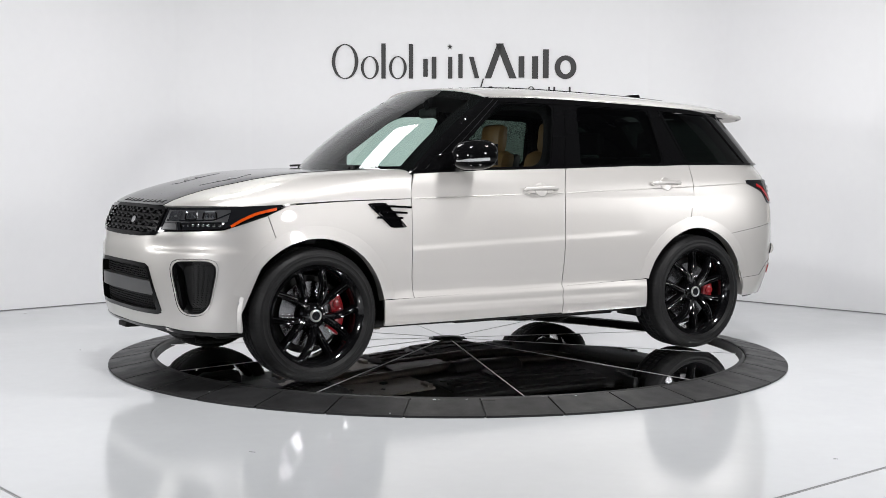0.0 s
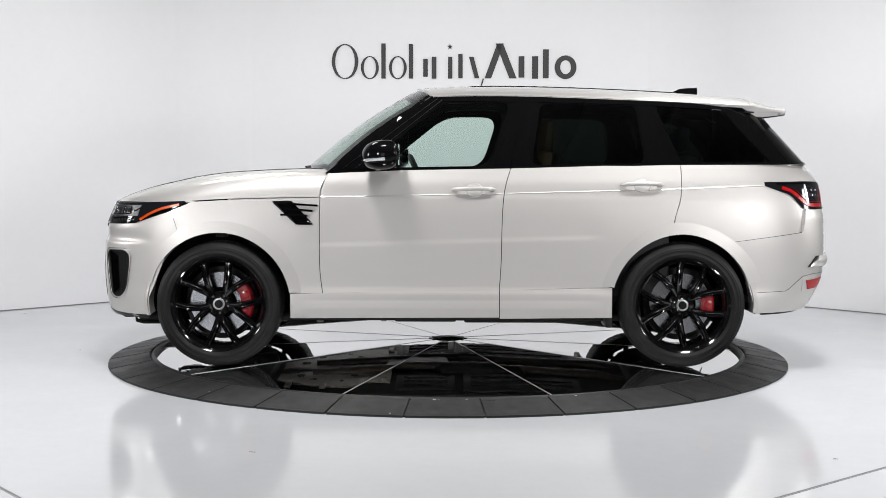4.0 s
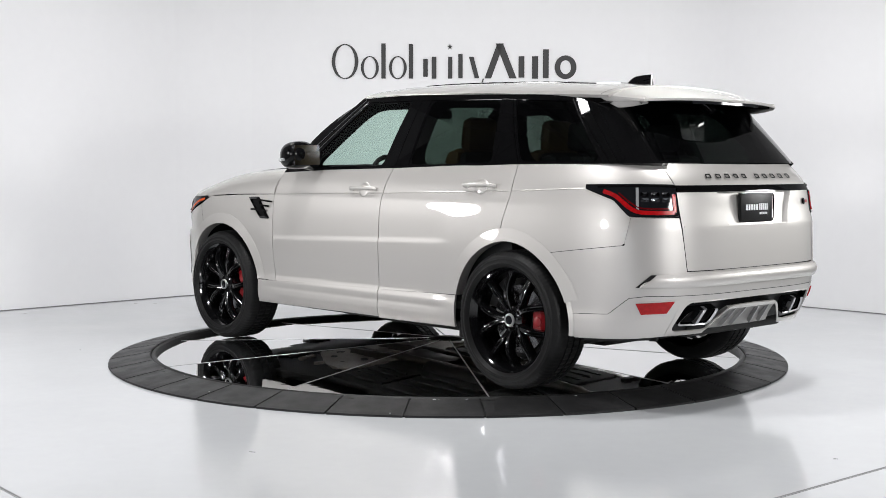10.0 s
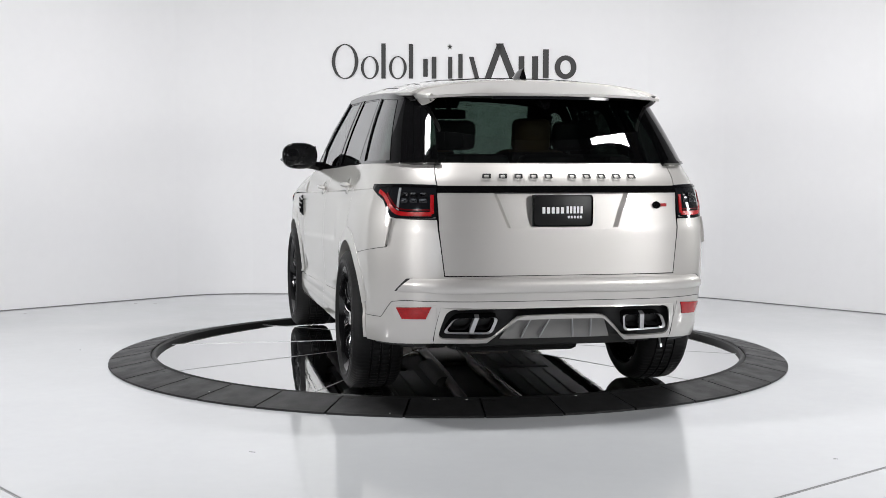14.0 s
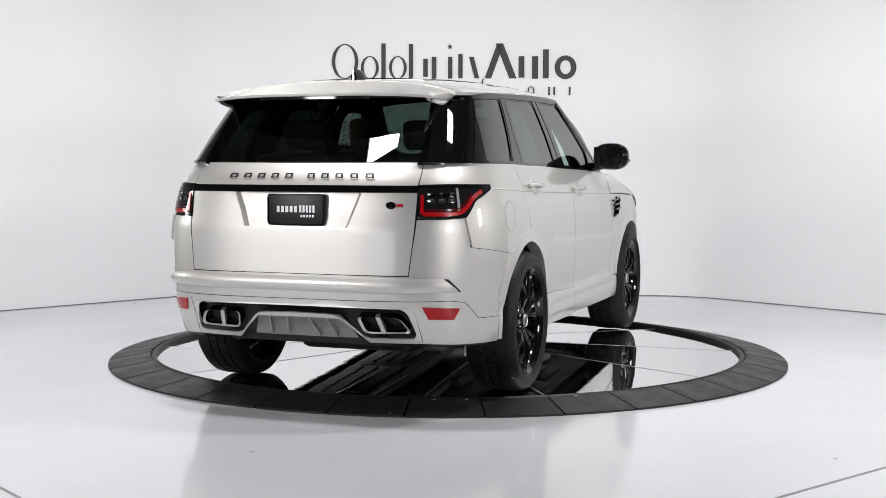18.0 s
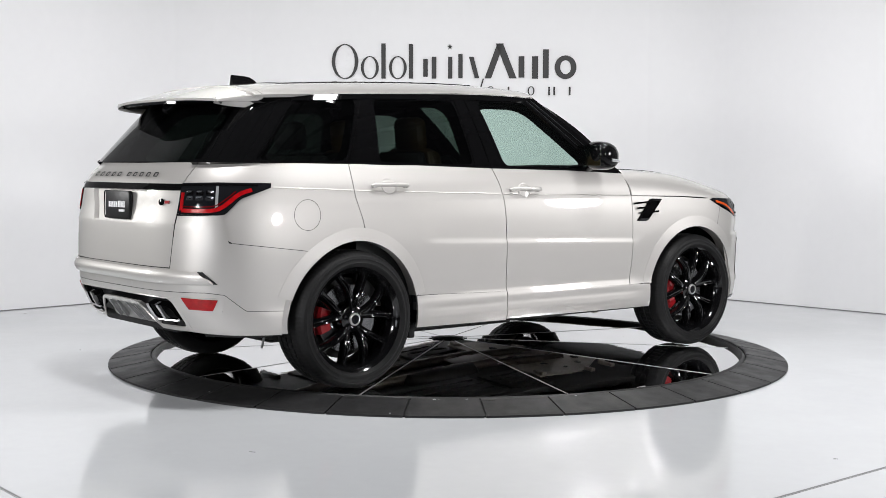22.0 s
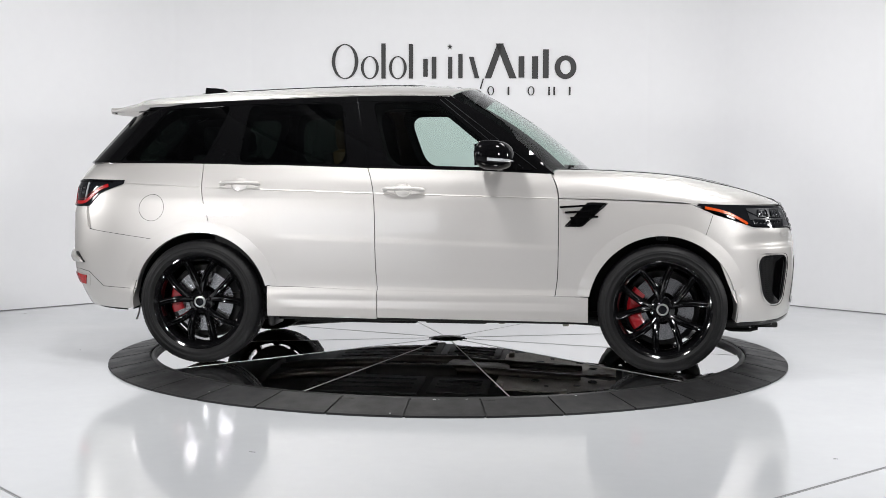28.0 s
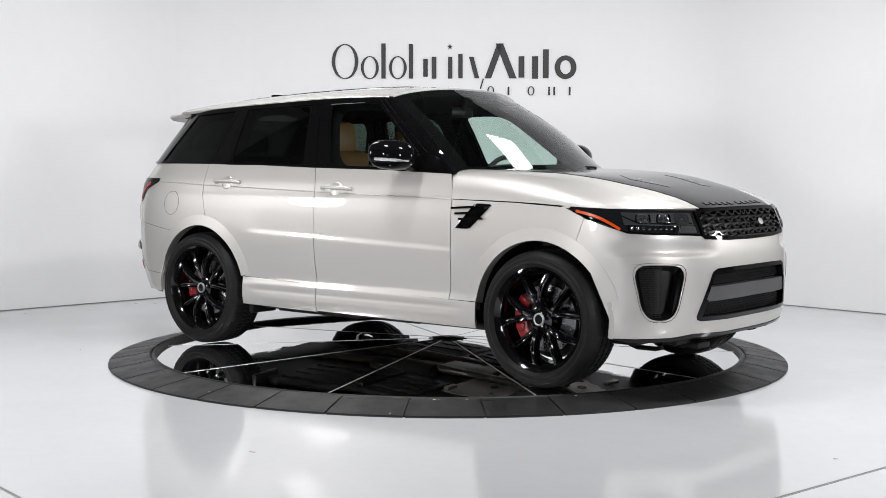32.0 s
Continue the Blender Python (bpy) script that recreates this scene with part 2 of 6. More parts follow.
def lathe(profile, steps=48, axis="y", closed=False, wave=None):
    """Turns (radius, along) pairs round an axis."""
    bm = bmesh.new()
    rings = []
    for i in range(steps):
        a = 2 * math.pi * i / steps
        ring = []
        for k, (r, y) in enumerate(profile):
            if wave:
                r += wave(i, k)
            if axis == "y":
                ring.append(bm.verts.new((r * math.sin(a), y, r * math.cos(a))))
            else:
                ring.append(bm.verts.new((r * math.cos(a), r * math.sin(a), y)))
        rings.append(ring)
    n = len(profile)
    for i in range(steps):
        a, b = rings[i], rings[(i + 1) % steps]
        for k in range(n if closed else n - 1):
            bm.faces.new((a[k], a[(k + 1) % n], b[(k + 1) % n], b[k]))
    bmesh.ops.recalc_face_normals(bm, faces=bm.faces)
    return bm


def tube(points, radius, steps=10, bm=None):
    """A round bar along points; radius a number or one for each point."""
    bm = bm or bmesh.new()
    pts = [Vector(p) for p in points]
    rings = []
    for i, p in enumerate(pts):
        d = (pts[min(i + 1, len(pts) - 1)] - pts[max(i - 1, 0)]).normalized()
        u = d.cross(Vector((0, 0, 1)) if abs(d.z) < 0.9 else Vector((1, 0, 0))).normalized()
        v = d.cross(u)
        r = radius[i] if isinstance(radius, (list, tuple)) else radius
        rings.append([bm.verts.new(p + (u * math.cos(2 * math.pi * k / steps) + v * math.sin(2 * math.pi * k / steps)) * r) for k in range(steps)])
    for a, b in zip(rings, rings[1:]):
        for k in range(steps):
            bm.faces.new((a[k], a[(k + 1) % steps], b[(k + 1) % steps], b[k]))
    bm.faces.new(rings[0][::-1])
    bm.faces.new(rings[-1])
    bmesh.ops.recalc_face_normals(bm, faces=bm.faces)
    return bm


def along(pts, smooth=False):
    """A way through points by its length: a function of 0 to 1."""
    pts = [tuple(p) for p in pts]
    if smooth and len(pts) > 2:
        fine = []
        n = len(pts)
        for i in range(n - 1):
            p0, p1, p2, p3 = pts[max(i - 1, 0)], pts[i], pts[i + 1], pts[min(i + 2, n - 1)]
            for k in range(8):
                t = k / 8
                fine.append(tuple(0.5 * (2 * b + (c - a) * t + (2 * a - 5 * b + 4 * c - d) * t * t + (3 * b - a - 3 * c + d) * t ** 3)
                                  for a, b, c, d in zip(p0, p1, p2, p3)))
        pts = fine + [pts[-1]]
    ways = [0.0]
    for a, b in zip(pts, pts[1:]):
        ways.append(ways[-1] + math.dist(a, b))

    def value(t):
        w = t * ways[-1]
        i = 0
        while i < len(pts) - 2 and w > ways[i + 1]:
            i += 1
        h = ways[i + 1] - ways[i]
        k = 0 if h == 0 else min(max((w - ways[i]) / h, 0), 1)
        return tuple(a + (b - a) * k for a, b in zip(pts[i], pts[i + 1]))
    return value


def patch_map(low, high, left=None, right=None):
    """Fills four edges: low and high run rearwards to forwards, left and right from low to high."""
    left = left or along([low(0), high(0)])
    right = right or along([low(1), high(1)])
    c00, c10, c01, c11 = low(0), low(1), high(0), high(1)

    def value(u, v):
        return tuple((1 - v) * a + v * b + (1 - u) * c + u * d - ((1 - u) * (1 - v) * e + u * (1 - v) * f + (1 - u) * v * g + u * v * h)
                     for a, b, c, d, e, f, g, h in zip(low(u), high(u), left(v), right(v), c00, c10, c01, c11))
    return value


def shell(fn, nu, nv, depth=0.014, inside=(-1.45, 0, 0.8), bm=None, round_edge=0.0025):
    """A curved panel with a soft edge turned inwards. fn(u, v) gives its skin."""
    bm = bm or bmesh.new()
    pts = [[Vector(fn(i / nu, j / nv)) for i in range(nu + 1)] for j in range(nv + 1)]
    mid = pts[nv // 2][nu // 2]
    first = (pts[nv // 2][min(nu // 2 + 1, nu)] - pts[nv // 2][max(nu // 2 - 1, 0)]).cross(pts[min(nv // 2 + 1, nv)][nu // 2] - pts[max(nv // 2 - 1, 0)][nu // 2])
    flip = first.dot(mid - Vector(inside)) < 0
    vs = [[bm.verts.new(p) for p in row] for row in pts]

    def normal(i, j):
        a = pts[j][min(i + 1, nu)] - pts[j][max(i - 1, 0)]
        b = pts[min(j + 1, nv)][i] - pts[max(j - 1, 0)][i]
        n = a.cross(b)
        n = n.normalized() if n.length > 1e-12 else Vector((0, 0, 1))
        return -n if flip else n

    def quad(a, b, c, d):
        try:
            bm.faces.new((d, c, b, a) if flip else (a, b, c, d))
        except ValueError:
            pass
    for j in range(nv):
        for i in range(nu):
            quad(vs[j][i], vs[j][i + 1], vs[j + 1][i + 1], vs[j + 1][i])
    if depth:
        rim = [(i, 0) for i in range(nu)] + [(nu, j) for j in range(nv)] + [(i, nv) for i in range(nu, 0, -1)] + [(0, j) for j in range(nv, 0, -1)]
        deep = [bm.verts.new(pts[j][i] - normal(i, j) * depth) for i, j in rim]
        for k in range(len(rim)):
            a, b = rim[k], rim[(k + 1) % len(rim)]
            quad(vs[b[1]][b[0]], vs[a[1]][a[0]], deep[k], deep[(k + 1) % len(rim)])
    return bm


def on_skin(skin, way, side=1, off=0.0):
    """Lays a map into (s, z) on a skin of the car, on its left (1) or right (-1)."""
    def value(u, v):
        p = skin(*way(u, v), off)
        return (p.x, p.y * side, p.z)
    return value


def strip_on(skin, pts, half, side=1, off=0.004, depth=0.006, n=40, smooth=True):
    """A narrow band along a way on a skin."""
    path = along(pts, smooth)

    def way(u, v):
        a, b = path(max(u - 0.01, 0)), path(min(u + 0.01, 1))
        d = math.dist(a, b) or 1
        t = ((b[0] - a[0]) / d, (b[1] - a[1]) / d)
        p = path(u)
        k = (v * 2 - 1) * half
        return (p[0] - t[1] * k, p[1] + t[0] * k)
    return shell(on_skin(skin, way, side, off), n, 2, depth)


def ridge_on(skin, pts, up, down, rise, side=1, n=60):
    """A raised line along a way on a skin: a gentle slope above its edge and a steep one below."""
    path = along(pts, True)
    prof = ((-down, -0.0015), (-down * 0.35, rise * 0.15), (0.0, rise), (up * 0.15, rise * 0.92), (up * 0.55, rise * 0.30), (up, -0.001))

    def fn(u, v):
        k = v * (len(prof) - 1)
        i = min(int(k), len(prof) - 2)
        dz, off = (prof[i][j] + (prof[i + 1][j] - prof[i][j]) * (k - i) for j in (0, 1))
        q = path(u)
        p = skin(q[0], q[1] + dz)
        fade = min(u / 0.02, (1 - u) / 0.02, 1)
        return (p.x, (p.y + off * fade) * side, p.z) if abs(p.y) > 0.5 else (p.x, p.y * side, p.z)
    return shell(fn, n, len(prof) - 1, 0.0)


def slab_on(skin, corners, side=1, off=0.004, depth=0.01, n=10):
    """A plate on a skin from its corners: low rear, low front, high front, high rear."""
    a, b, c, d = corners
    return shell(on_skin(skin, patch_map(along([a, b]), along([d, c])), side, off), n, n, depth)


def rounded_outline(pts, r, n=5):
    """A closed outline with its corners rounded by about r."""
    out = []
    for i, q in enumerate(pts):
        p, t = pts[i - 1], pts[(i + 1) % len(pts)]
        a = [q[k] + (p[k] - q[k]) * min(r / math.dist(p, q), 0.45) for k in (0, 1)]
        b = [q[k] + (t[k] - q[k]) * min(r / math.dist(t, q), 0.45) for k in (0, 1)]
        for j in range(n + 1):
            u = j / n
            out.append(tuple(a[k] * (1 - u) ** 2 + q[k] * 2 * u * (1 - u) + b[k] * u * u for k in (0, 1)))
    return out

# ---- the studio bay ----
def wall(name, a, b, height, label, thick=0.18, mat=None):
    """An upright wall whose inner face runs from a to b in plan."""
    d = Vector((b[0] - a[0], b[1] - a[1], 0)).normalized()
    n = Vector((-d.y, d.x, 0))
    if n.dot(Vector((a[0], a[1], 0))) < 0:
        n = -n
    bm = bmesh.new()
    p = [Vector((*a, 0)), Vector((*b, 0)), Vector((*b, 0)) + n * thick, Vector((*a, 0)) + n * thick]
    low = [bm.verts.new(v + Vector((0, 0, FLOOR_Z - 0.1))) for v in p]
    top = [bm.verts.new(v + Vector((0, 0, height))) for v in p]
    bm.faces.new(low[::-1])
    bm.faces.new(top)
    for i in range(4):
        bm.faces.new((low[i], low[(i + 1) % 4], top[(i + 1) % 4], top[i]))
    bmesh.ops.recalc_face_normals(bm, faces=bm.faces)
    return tagged(finish(name, bm, mat or WALL_PAINT, False), label, "wall", kind="structure")


CORNERS = [(-2.42, 4.09), (2.43, 4.01), (6.30, -0.10), (6.30, -11.5), (-6.30, -11.5), (-6.30, 0.22)]
ROOM_H = 5.0


def turned_corner(p, q, r, cut=0.42, n=8):
    """Points that round the corner q between p and r."""
    p, q, r = Vector(p), Vector(q), Vector(r)
    a, b = q + (p - q).normalized() * cut, q + (r - q).normalized() * cut
    return [tuple(a * (1 - t) ** 2 + q * 2 * t * (1 - t) + b * t * t) for t in (i / n for i in range(n + 1))]


def cove(name, pts, label, thick=0.18):
    bm = bmesh.new()
    rows = []
    for i, p in enumerate(pts):
        a, b = Vector(pts[max(i - 1, 0)]), Vector(pts[min(i + 1, len(pts) - 1)])
        d = (b - a).normalized()
        n = Vector((-d.y, d.x))
        n = n if n.dot(Vector(p)) > 0 else -n
        o = Vector(p) + n * thick
        rows.append([bm.verts.new(v) for v in ((*p, FLOOR_Z - 0.1), (*p, ROOM_H), (*o, ROOM_H), (*o, FLOOR_Z - 0.1))])
    for a, b in zip(rows, rows[1:]):
        for k in range(4):
            bm.faces.new((a[k], a[(k + 1) % 4], b[(k + 1) % 4], b[k]))
    bm.faces.new(rows[0])
    bm.faces.new(rows[-1])
    bmesh.ops.recalc_face_normals(bm, faces=bm.faces)
    return tagged(finish(name, bm, WALL_PAINT), label, "wall", kind="structure")


west_turn = turned_corner(CORNERS[5], CORNERS[0], CORNERS[1])
east_turn = turned_corner(CORNERS[0], CORNERS[1], CORNERS[2])
wall("wall_north", west_turn[-1], east_turn[0], ROOM_H, "plain white painted studio back wall with dark sign")
cove("wall_corner_west", west_turn, "rounded white corner between two studio walls")
cove("wall_corner_east", east_turn, "rounded white corner between two studio walls")
def part_way(a, b, t):
    return (a[0] + (b[0] - a[0]) * t, a[1] + (b[1] - a[1]) * t)


east_end, west_end = part_way(CORNERS[1], CORNERS[2], 0.47), part_way(CORNERS[0], CORNERS[5], 0.47)
wall("wall_north_east", east_turn[-1], east_end, ROOM_H, "plain white painted angled studio wall")
wall("wall_hall_east", east_end, CORNERS[2], ROOM_H, "mid-grey painted wall beside the white studio bay", mat=HALL_GREY)
wall("wall_hall_west", CORNERS[5], west_end, ROOM_H, "mid-grey painted wall beside the white studio bay", mat=HALL_GREY)
wall("wall_east", CORNERS[2], CORNERS[3], ROOM_H, "dark grey side wall of the open hall", mat=DOOR_STEEL)
wall("wall_south", CORNERS[3], CORNERS[4], ROOM_H, "dark grey wall behind the open side of the studio", mat=DOOR_STEEL)
wall("wall_west", CORNERS[4], CORNERS[5], ROOM_H, "dark grey side wall of the open hall", mat=DOOR_STEEL)
wall("wall_north_west", west_end, west_turn[0], ROOM_H, "plain white painted angled studio wall")


def flat(name, z0, z1, mat, label, category):
    bm = bmesh.new()
    low = [bm.verts.new((x, y, z0)) for x, y in CORNERS]
    top = [bm.verts.new((x, y, z1)) for x, y in CORNERS]
    bm.faces.new(low)
    bm.faces.new(top[::-1])
    for i in range(6):
        bm.faces.new((low[i], top[i], top[(i + 1) % 6], low[(i + 1) % 6]))
    bmesh.ops.recalc_face_normals(bm, faces=bm.faces)
    return tagged(finish(name, bm, mat, False), label, category, kind="structure")


floor_ob = flat("floor", FLOOR_Z - 0.12, FLOOR_Z, EPOXY, "glossy pale grey epoxy floor with soft reflections", "floor")
flat("ceiling", ROOM_H, ROOM_H + 0.15, CEILING_PAINT, "dark studio ceiling carrying softboxes", "ceiling")


# grey strip along the wall-floor joint, coloured as its shadow line
base_way = [CORNERS[5]] + west_turn + east_turn + [CORNERS[2]]
bm = bmesh.new()
for a, b in zip(base_way, base_way[1:]):
    a, b = Vector((*a, FLOOR_Z + 0.001)), Vector((*b, FLOOR_Z + 0.001))
    d = (b - a).normalized()
    n = Vector((d.y, -d.x, 0))
    n = -n if n.dot(a) > 0 else n
    vs = [bm.verts.new(v) for v in (a, b, b + Vector((0, 0, 0.006)), a + Vector((0, 0, 0.006)), a + n * 0.012, b + n * 0.012, b + n * 0.006 + Vector((0, 0, 0.006)), a + n * 0.006 + Vector((0, 0, 0.006)))]
    for f in ((4, 5, 6, 7), (7, 6, 2, 3), (0, 3, 7, 4), (1, 5, 6, 2)):
        bm.faces.new([vs[k] for k in f])
bmesh.ops.recalc_face_normals(bm, faces=bm.faces)
tagged(finish("baseboard", bm, JOINT, False), "thin grey strip drawing the shadow line of the wall-floor joint", "baseboard", kind="structure")


def floor_strip(a, b, half):
    d = Vector((b[0] - a[0], b[1] - a[1], 0)).normalized()
    n = Vector((-d.y, d.x, 0)) * half
    bm = bmesh.new()
    q = [Vector((*a, FLOOR_Z + 0.0012)) - n, Vector((*b, FLOOR_Z + 0.0012)) - n, Vector((*b, FLOOR_Z + 0.0012)) + n, Vector((*a, FLOOR_Z + 0.0012)) + n]
    bm.faces.new([bm.verts.new(p) for p in q])
    r = bmesh.ops.extrude_face_region(bm, geom=bm.faces[:])
    bmesh.ops.translate(bm, vec=(0, 0, -0.004), verts=[v for v in r["geom"] if isinstance(v, bmesh.types.BMVert)])
    bmesh.ops.recalc_face_normals(bm, faces=bm.faces)
    return bm


for a, b in (((-4.6, -0.43), (-0.6, -5.23)), ((0.3, -4.74), (4.9, -0.81))):
    part("expansion_joint", floor_strip(a, b, 0.004), JOINT, floor_ob, smooth=False)
    part("joint_edge", floor_strip((a[0], a[1] - 0.016), (b[0], b[1] - 0.016), 0.0015), JOINT, floor_ob, smooth=False)
rng = random.Random(4)
for x, y, k in ((-2.98, 3.15, 0.012), (-2.80, 3.17, 0.014), (-3.75, 2.3, 0.010), (-2.62, 0.1, 0.006), (-0.9, -3.1, 0.012), (1.75, -3.2, 0.008), (2.45, 3.72, 0.02), (2.52, 3.70, 0.012)):
    part("scuff_mark", floor_strip((x - k, y), (x + k * 1.5, y + rng.uniform(-k, k)), k * 0.35), SCUFF, floor_ob, smooth=False)

# ---- sign on the back wall: plain bars and ovals, and a star ----
SIGN_M, SIGN_X0, SIGN_Z0 = 0.00577, 792.6, 293.4


def sign_point(x, y):
    wx = (x - SIGN_X0) * SIGN_M
    return wx, 4.05 - 0.0165 * wx, 1.268 + (SIGN_Z0 - y) * SIGN_M


def sign_bar(parent, name, x0, x1, y0, y1, lean=0.0):
    bm = bmesh.new()
    for d in (0.0, -0.012):
        for x, y in ((x0, y1), (x1, y1), (x1 + lean, y0), (x0 + lean, y0)):
            p = sign_point(x, y)
            bm.verts.new((p[0], p[1] + d, p[2]))
    v = list(bm.verts)
    for f in ((0, 1, 2, 3), (7, 6, 5, 4), (0, 4, 5, 1), (1, 5, 6, 2), (2, 6, 7, 3), (3, 7, 4, 0)):
        bm.faces.new([v[i] for i in f])
    bmesh.ops.recalc_face_normals(bm, faces=bm.faces)
    return part(name, bm, SIGN, parent, smooth=False)


sign = thing("wall_sign", "charcoal cut-out bars, ovals and a star on the white wall", "sign")


def sign_oval(parent, name, x0, x1, y0, y1, thick, thin, n=44):
    """A plain oval ring, heavier at its sides than above and below."""
    cx, cy = (x0 + x1) / 2, (y0 + y1) / 2
    rx, ry = (x1 - x0) / 2, (y1 - y0) / 2
    bm = bmesh.new()
    rows = []
    for k in range(n):
        c, e = math.cos(2 * math.pi * k / n), math.sin(2 * math.pi * k / n)
        row = []
        for px, py, d in ((rx, ry, 0.0), (rx, ry, -0.012), (rx - thick, ry - thin, -0.012), (rx - thick, ry - thin, 0.0)):
            p = sign_point(cx + px * c, cy + py * e)
            row.append(bm.verts.new((p[0], p[1] + d, p[2])))
        rows.append(row)
    for k in range(n):
        for j in range(4):
            bm.faces.new((rows[k][j], rows[k][(j + 1) % 4], rows[(k + 1) % n][(j + 1) % 4], rows[(k + 1) % n][j]))
    bmesh.ops.recalc_face_normals(bm, faces=bm.faces)
    return part(name, bm, SIGN, parent, smooth=False)


for oval in ((587.5, 634, 80, 141, 6.0, 1.6), (638.5, 670, 101, 141, 5.0, 1.5), (688, 719, 101, 141, 5.0, 1.5), (978, 1016, 99.5, 140.5, 9.5, 8.5)):
    sign_oval(sign, "oval_ring", *oval)
for bar in ((674.5, 682, 79, 140), (723, 730, 80, 140), (748, 756, 106, 137), (763, 771, 102, 140), (791.5, 799, 102, 140),
            (809.5, 817, 97, 139)):
    sign_bar(sign, "letter_bar", *bar)
sign_bar(sign, "leaning_bar", 838, 846, 102, 139, -10)
sign_bar(sign, "leaning_bar", 847, 849.5, 140, 158, 5)
for x0, x1, lean in ((855.5, 867, 22), (899, 911.5, -24)):
    sign_bar(sign, "leaning_block", x0, x1, 79, 139.5, lean)
for bar in ((915, 925, 101, 138), (938.5, 949, 101, 140), (957.5, 967.5, 89, 139)):
    sign_bar(sign, "letter_block", *bar)
for x in (860.5, 931):
    sign_oval(sign, "small_oval_ring", x, x + 12, 153, 169, 2.2, 1.0, 24)
for x in (896, 967, 976, 1003):
    sign_bar(sign, "small_letter_bar", x, x + 3, 154, 168.5)
bm = bmesh.new()
star = []
for d in (0.0, -0.012):
    ring = []
    for k in range(10):
        r = 5.2 if k % 2 == 0 else 2.1
        a = math.pi * k / 5
        p = sign_point(794.8 + r * math.sin(a), 85 - r * math.cos(a))
        ring.append(bm.verts.new((p[0], p[1] + d, p[2])))
    star.append(ring)
bm.faces.new(star[0])
bm.faces.new(star[1][::-1])
for k in range(10):
    bm.faces.new((star[0][k], star[0][(k + 1) % 10], star[1][(k + 1) % 10], star[1][k]))
bmesh.ops.recalc_face_normals(bm, faces=bm.faces)
part("star", bm, SIGN, sign, smooth=False)

# ---- a glowing pane out of view behind the open side, assumed from reflections ----
window = tagged(new("assumed_window"), "assumed glowing frosted window, out of view in the dark wall", "window", kind="structure")
part("window_pane", new_box(-5.3, -2.9, -11.47, -11.45, 0.5, 2.4), PANE_GLOW, window, smooth=False)
for x0, x1, z0, z1 in ((-5.38, -5.3, 0.42, 2.48), (-2.9, -2.82, 0.42, 2.48), (-5.3, -2.9, 0.42, 0.5), (-5.3, -2.9, 2.4, 2.48), (-4.12, -4.08, 0.5, 2.4)):
    part("window_frame", new_box(x0, x1, -11.49, -11.41, z0, z1), DOOR_STEEL, window, smooth=False)
for k in range(14):
    x = -6.0 + 12.0 * k / 13
    if k in (0, 13):
        continue
    tagged(finish("ceiling_beam", new_box(x - 0.05, x + 0.05, -11.4, 0.0 if abs(x) > 2.4 else 4.0, ROOM_H - 0.16, ROOM_H - 0.002), DOOR_STEEL, False), "dark steel ceiling beam", "beam", "ceiling beams", "structure")

# ---- softbox housings round the lamps ----
for eye, target, wide, deep, watts, *shape in SOFTBOXES:
    if shape:
        rig = thing("softbox", "black framed round softbox hung from the ceiling", "softbox", "side softboxes", look(eye, target))
        ring, cover = lathe([(0.5, -0.04), (0.5, 0.16), (0.55, 0.16), (0.55, -0.04)], 48, "z", True), lathe([(0.0, 0.10), (0.5, 0.10), (0.3, 0.30), (0.0, 0.32)], 48, "z")
        for bm in (ring, cover):
            bmesh.ops.scale(bm, vec=(wide, deep, 1), verts=bm.verts)
        part("round_frame", ring, TRIM_BLACK, rig)
        part("back_cover", cover, TRIM_BLACK, rig)
    else:
        rig = thing("softbox", "black framed rectangular softbox hung from the ceiling", "softbox", "ceiling softboxes", look(eye, target))
        for sx in (-1, 1):
            part("side_frame", new_box(min(sx * wide / 2, sx * (wide / 2 + 0.05)), max(sx * wide / 2, sx * (wide / 2 + 0.05)), -deep / 2 - 0.05, deep / 2 + 0.05, -0.04, 0.18), TRIM_BLACK, rig, smooth=False)
            part("end_frame", new_box(-wide / 2, wide / 2, min(sx * deep / 2, sx * (deep / 2 + 0.05)), max(sx * deep / 2, sx * (deep / 2 + 0.05)), -0.04, 0.18), TRIM_BLACK, rig, smooth=False)
        part("back_cover", new_box(-wide / 2, wide / 2, -deep / 2, deep / 2, 0.10, 0.18), TRIM_BLACK, rig, smooth=False)
    for sx in (-1, 1):
        foot = Vector((sx * wide * 0.3, 0, 0.14))
        part("hanger", tube([foot, foot + look(eye, target).to_3x3().inverted() @ Vector((0, 0, ROOM_H - eye[2] + 0.1))], 0.012, 6), TRIM_BLACK, rig)

# ---- turntable ----
DECK_R, RAMP_IN, RAMP_OUT, TILES = 2.0, 2.04, 2.312, 34
ramp = tagged(new("turntable_ramp"), "fixed ring of black rubber ramp tiles round the turntable", "ramp", kind="structure")


def ring_piece(r0, r1, a0, a1, z00, z01, z10, z11, steps=5):
    """A wedge of a ring: inner edge low and high z, outer edge low and high z."""
    bm = bmesh.new()
    rows = []
    for i in range(steps + 1):
        a = a0 + (a1 - a0) * i / steps
        c, s = math.cos(a), math.sin(a)
        rows.append([bm.verts.new((r * c, r * s, z)) for r, z in ((r0, z00), (r0, z01 - 0.004), (r0 + 0.008, z01), (r1 - 0.03, z11 + 0.006), (r1, z11), (r1, z10))])
    for a, b in zip(rows, rows[1:]):
        for k in range(6):
            bm.faces.new((a[k], a[(k + 1) % 6], b[(k + 1) % 6], b[k]))
    bm.faces.new(rows[0])
    bm.faces.new(rows[-1][::-1])
    bmesh.ops.recalc_face_normals(bm, faces=bm.faces)
    return bm


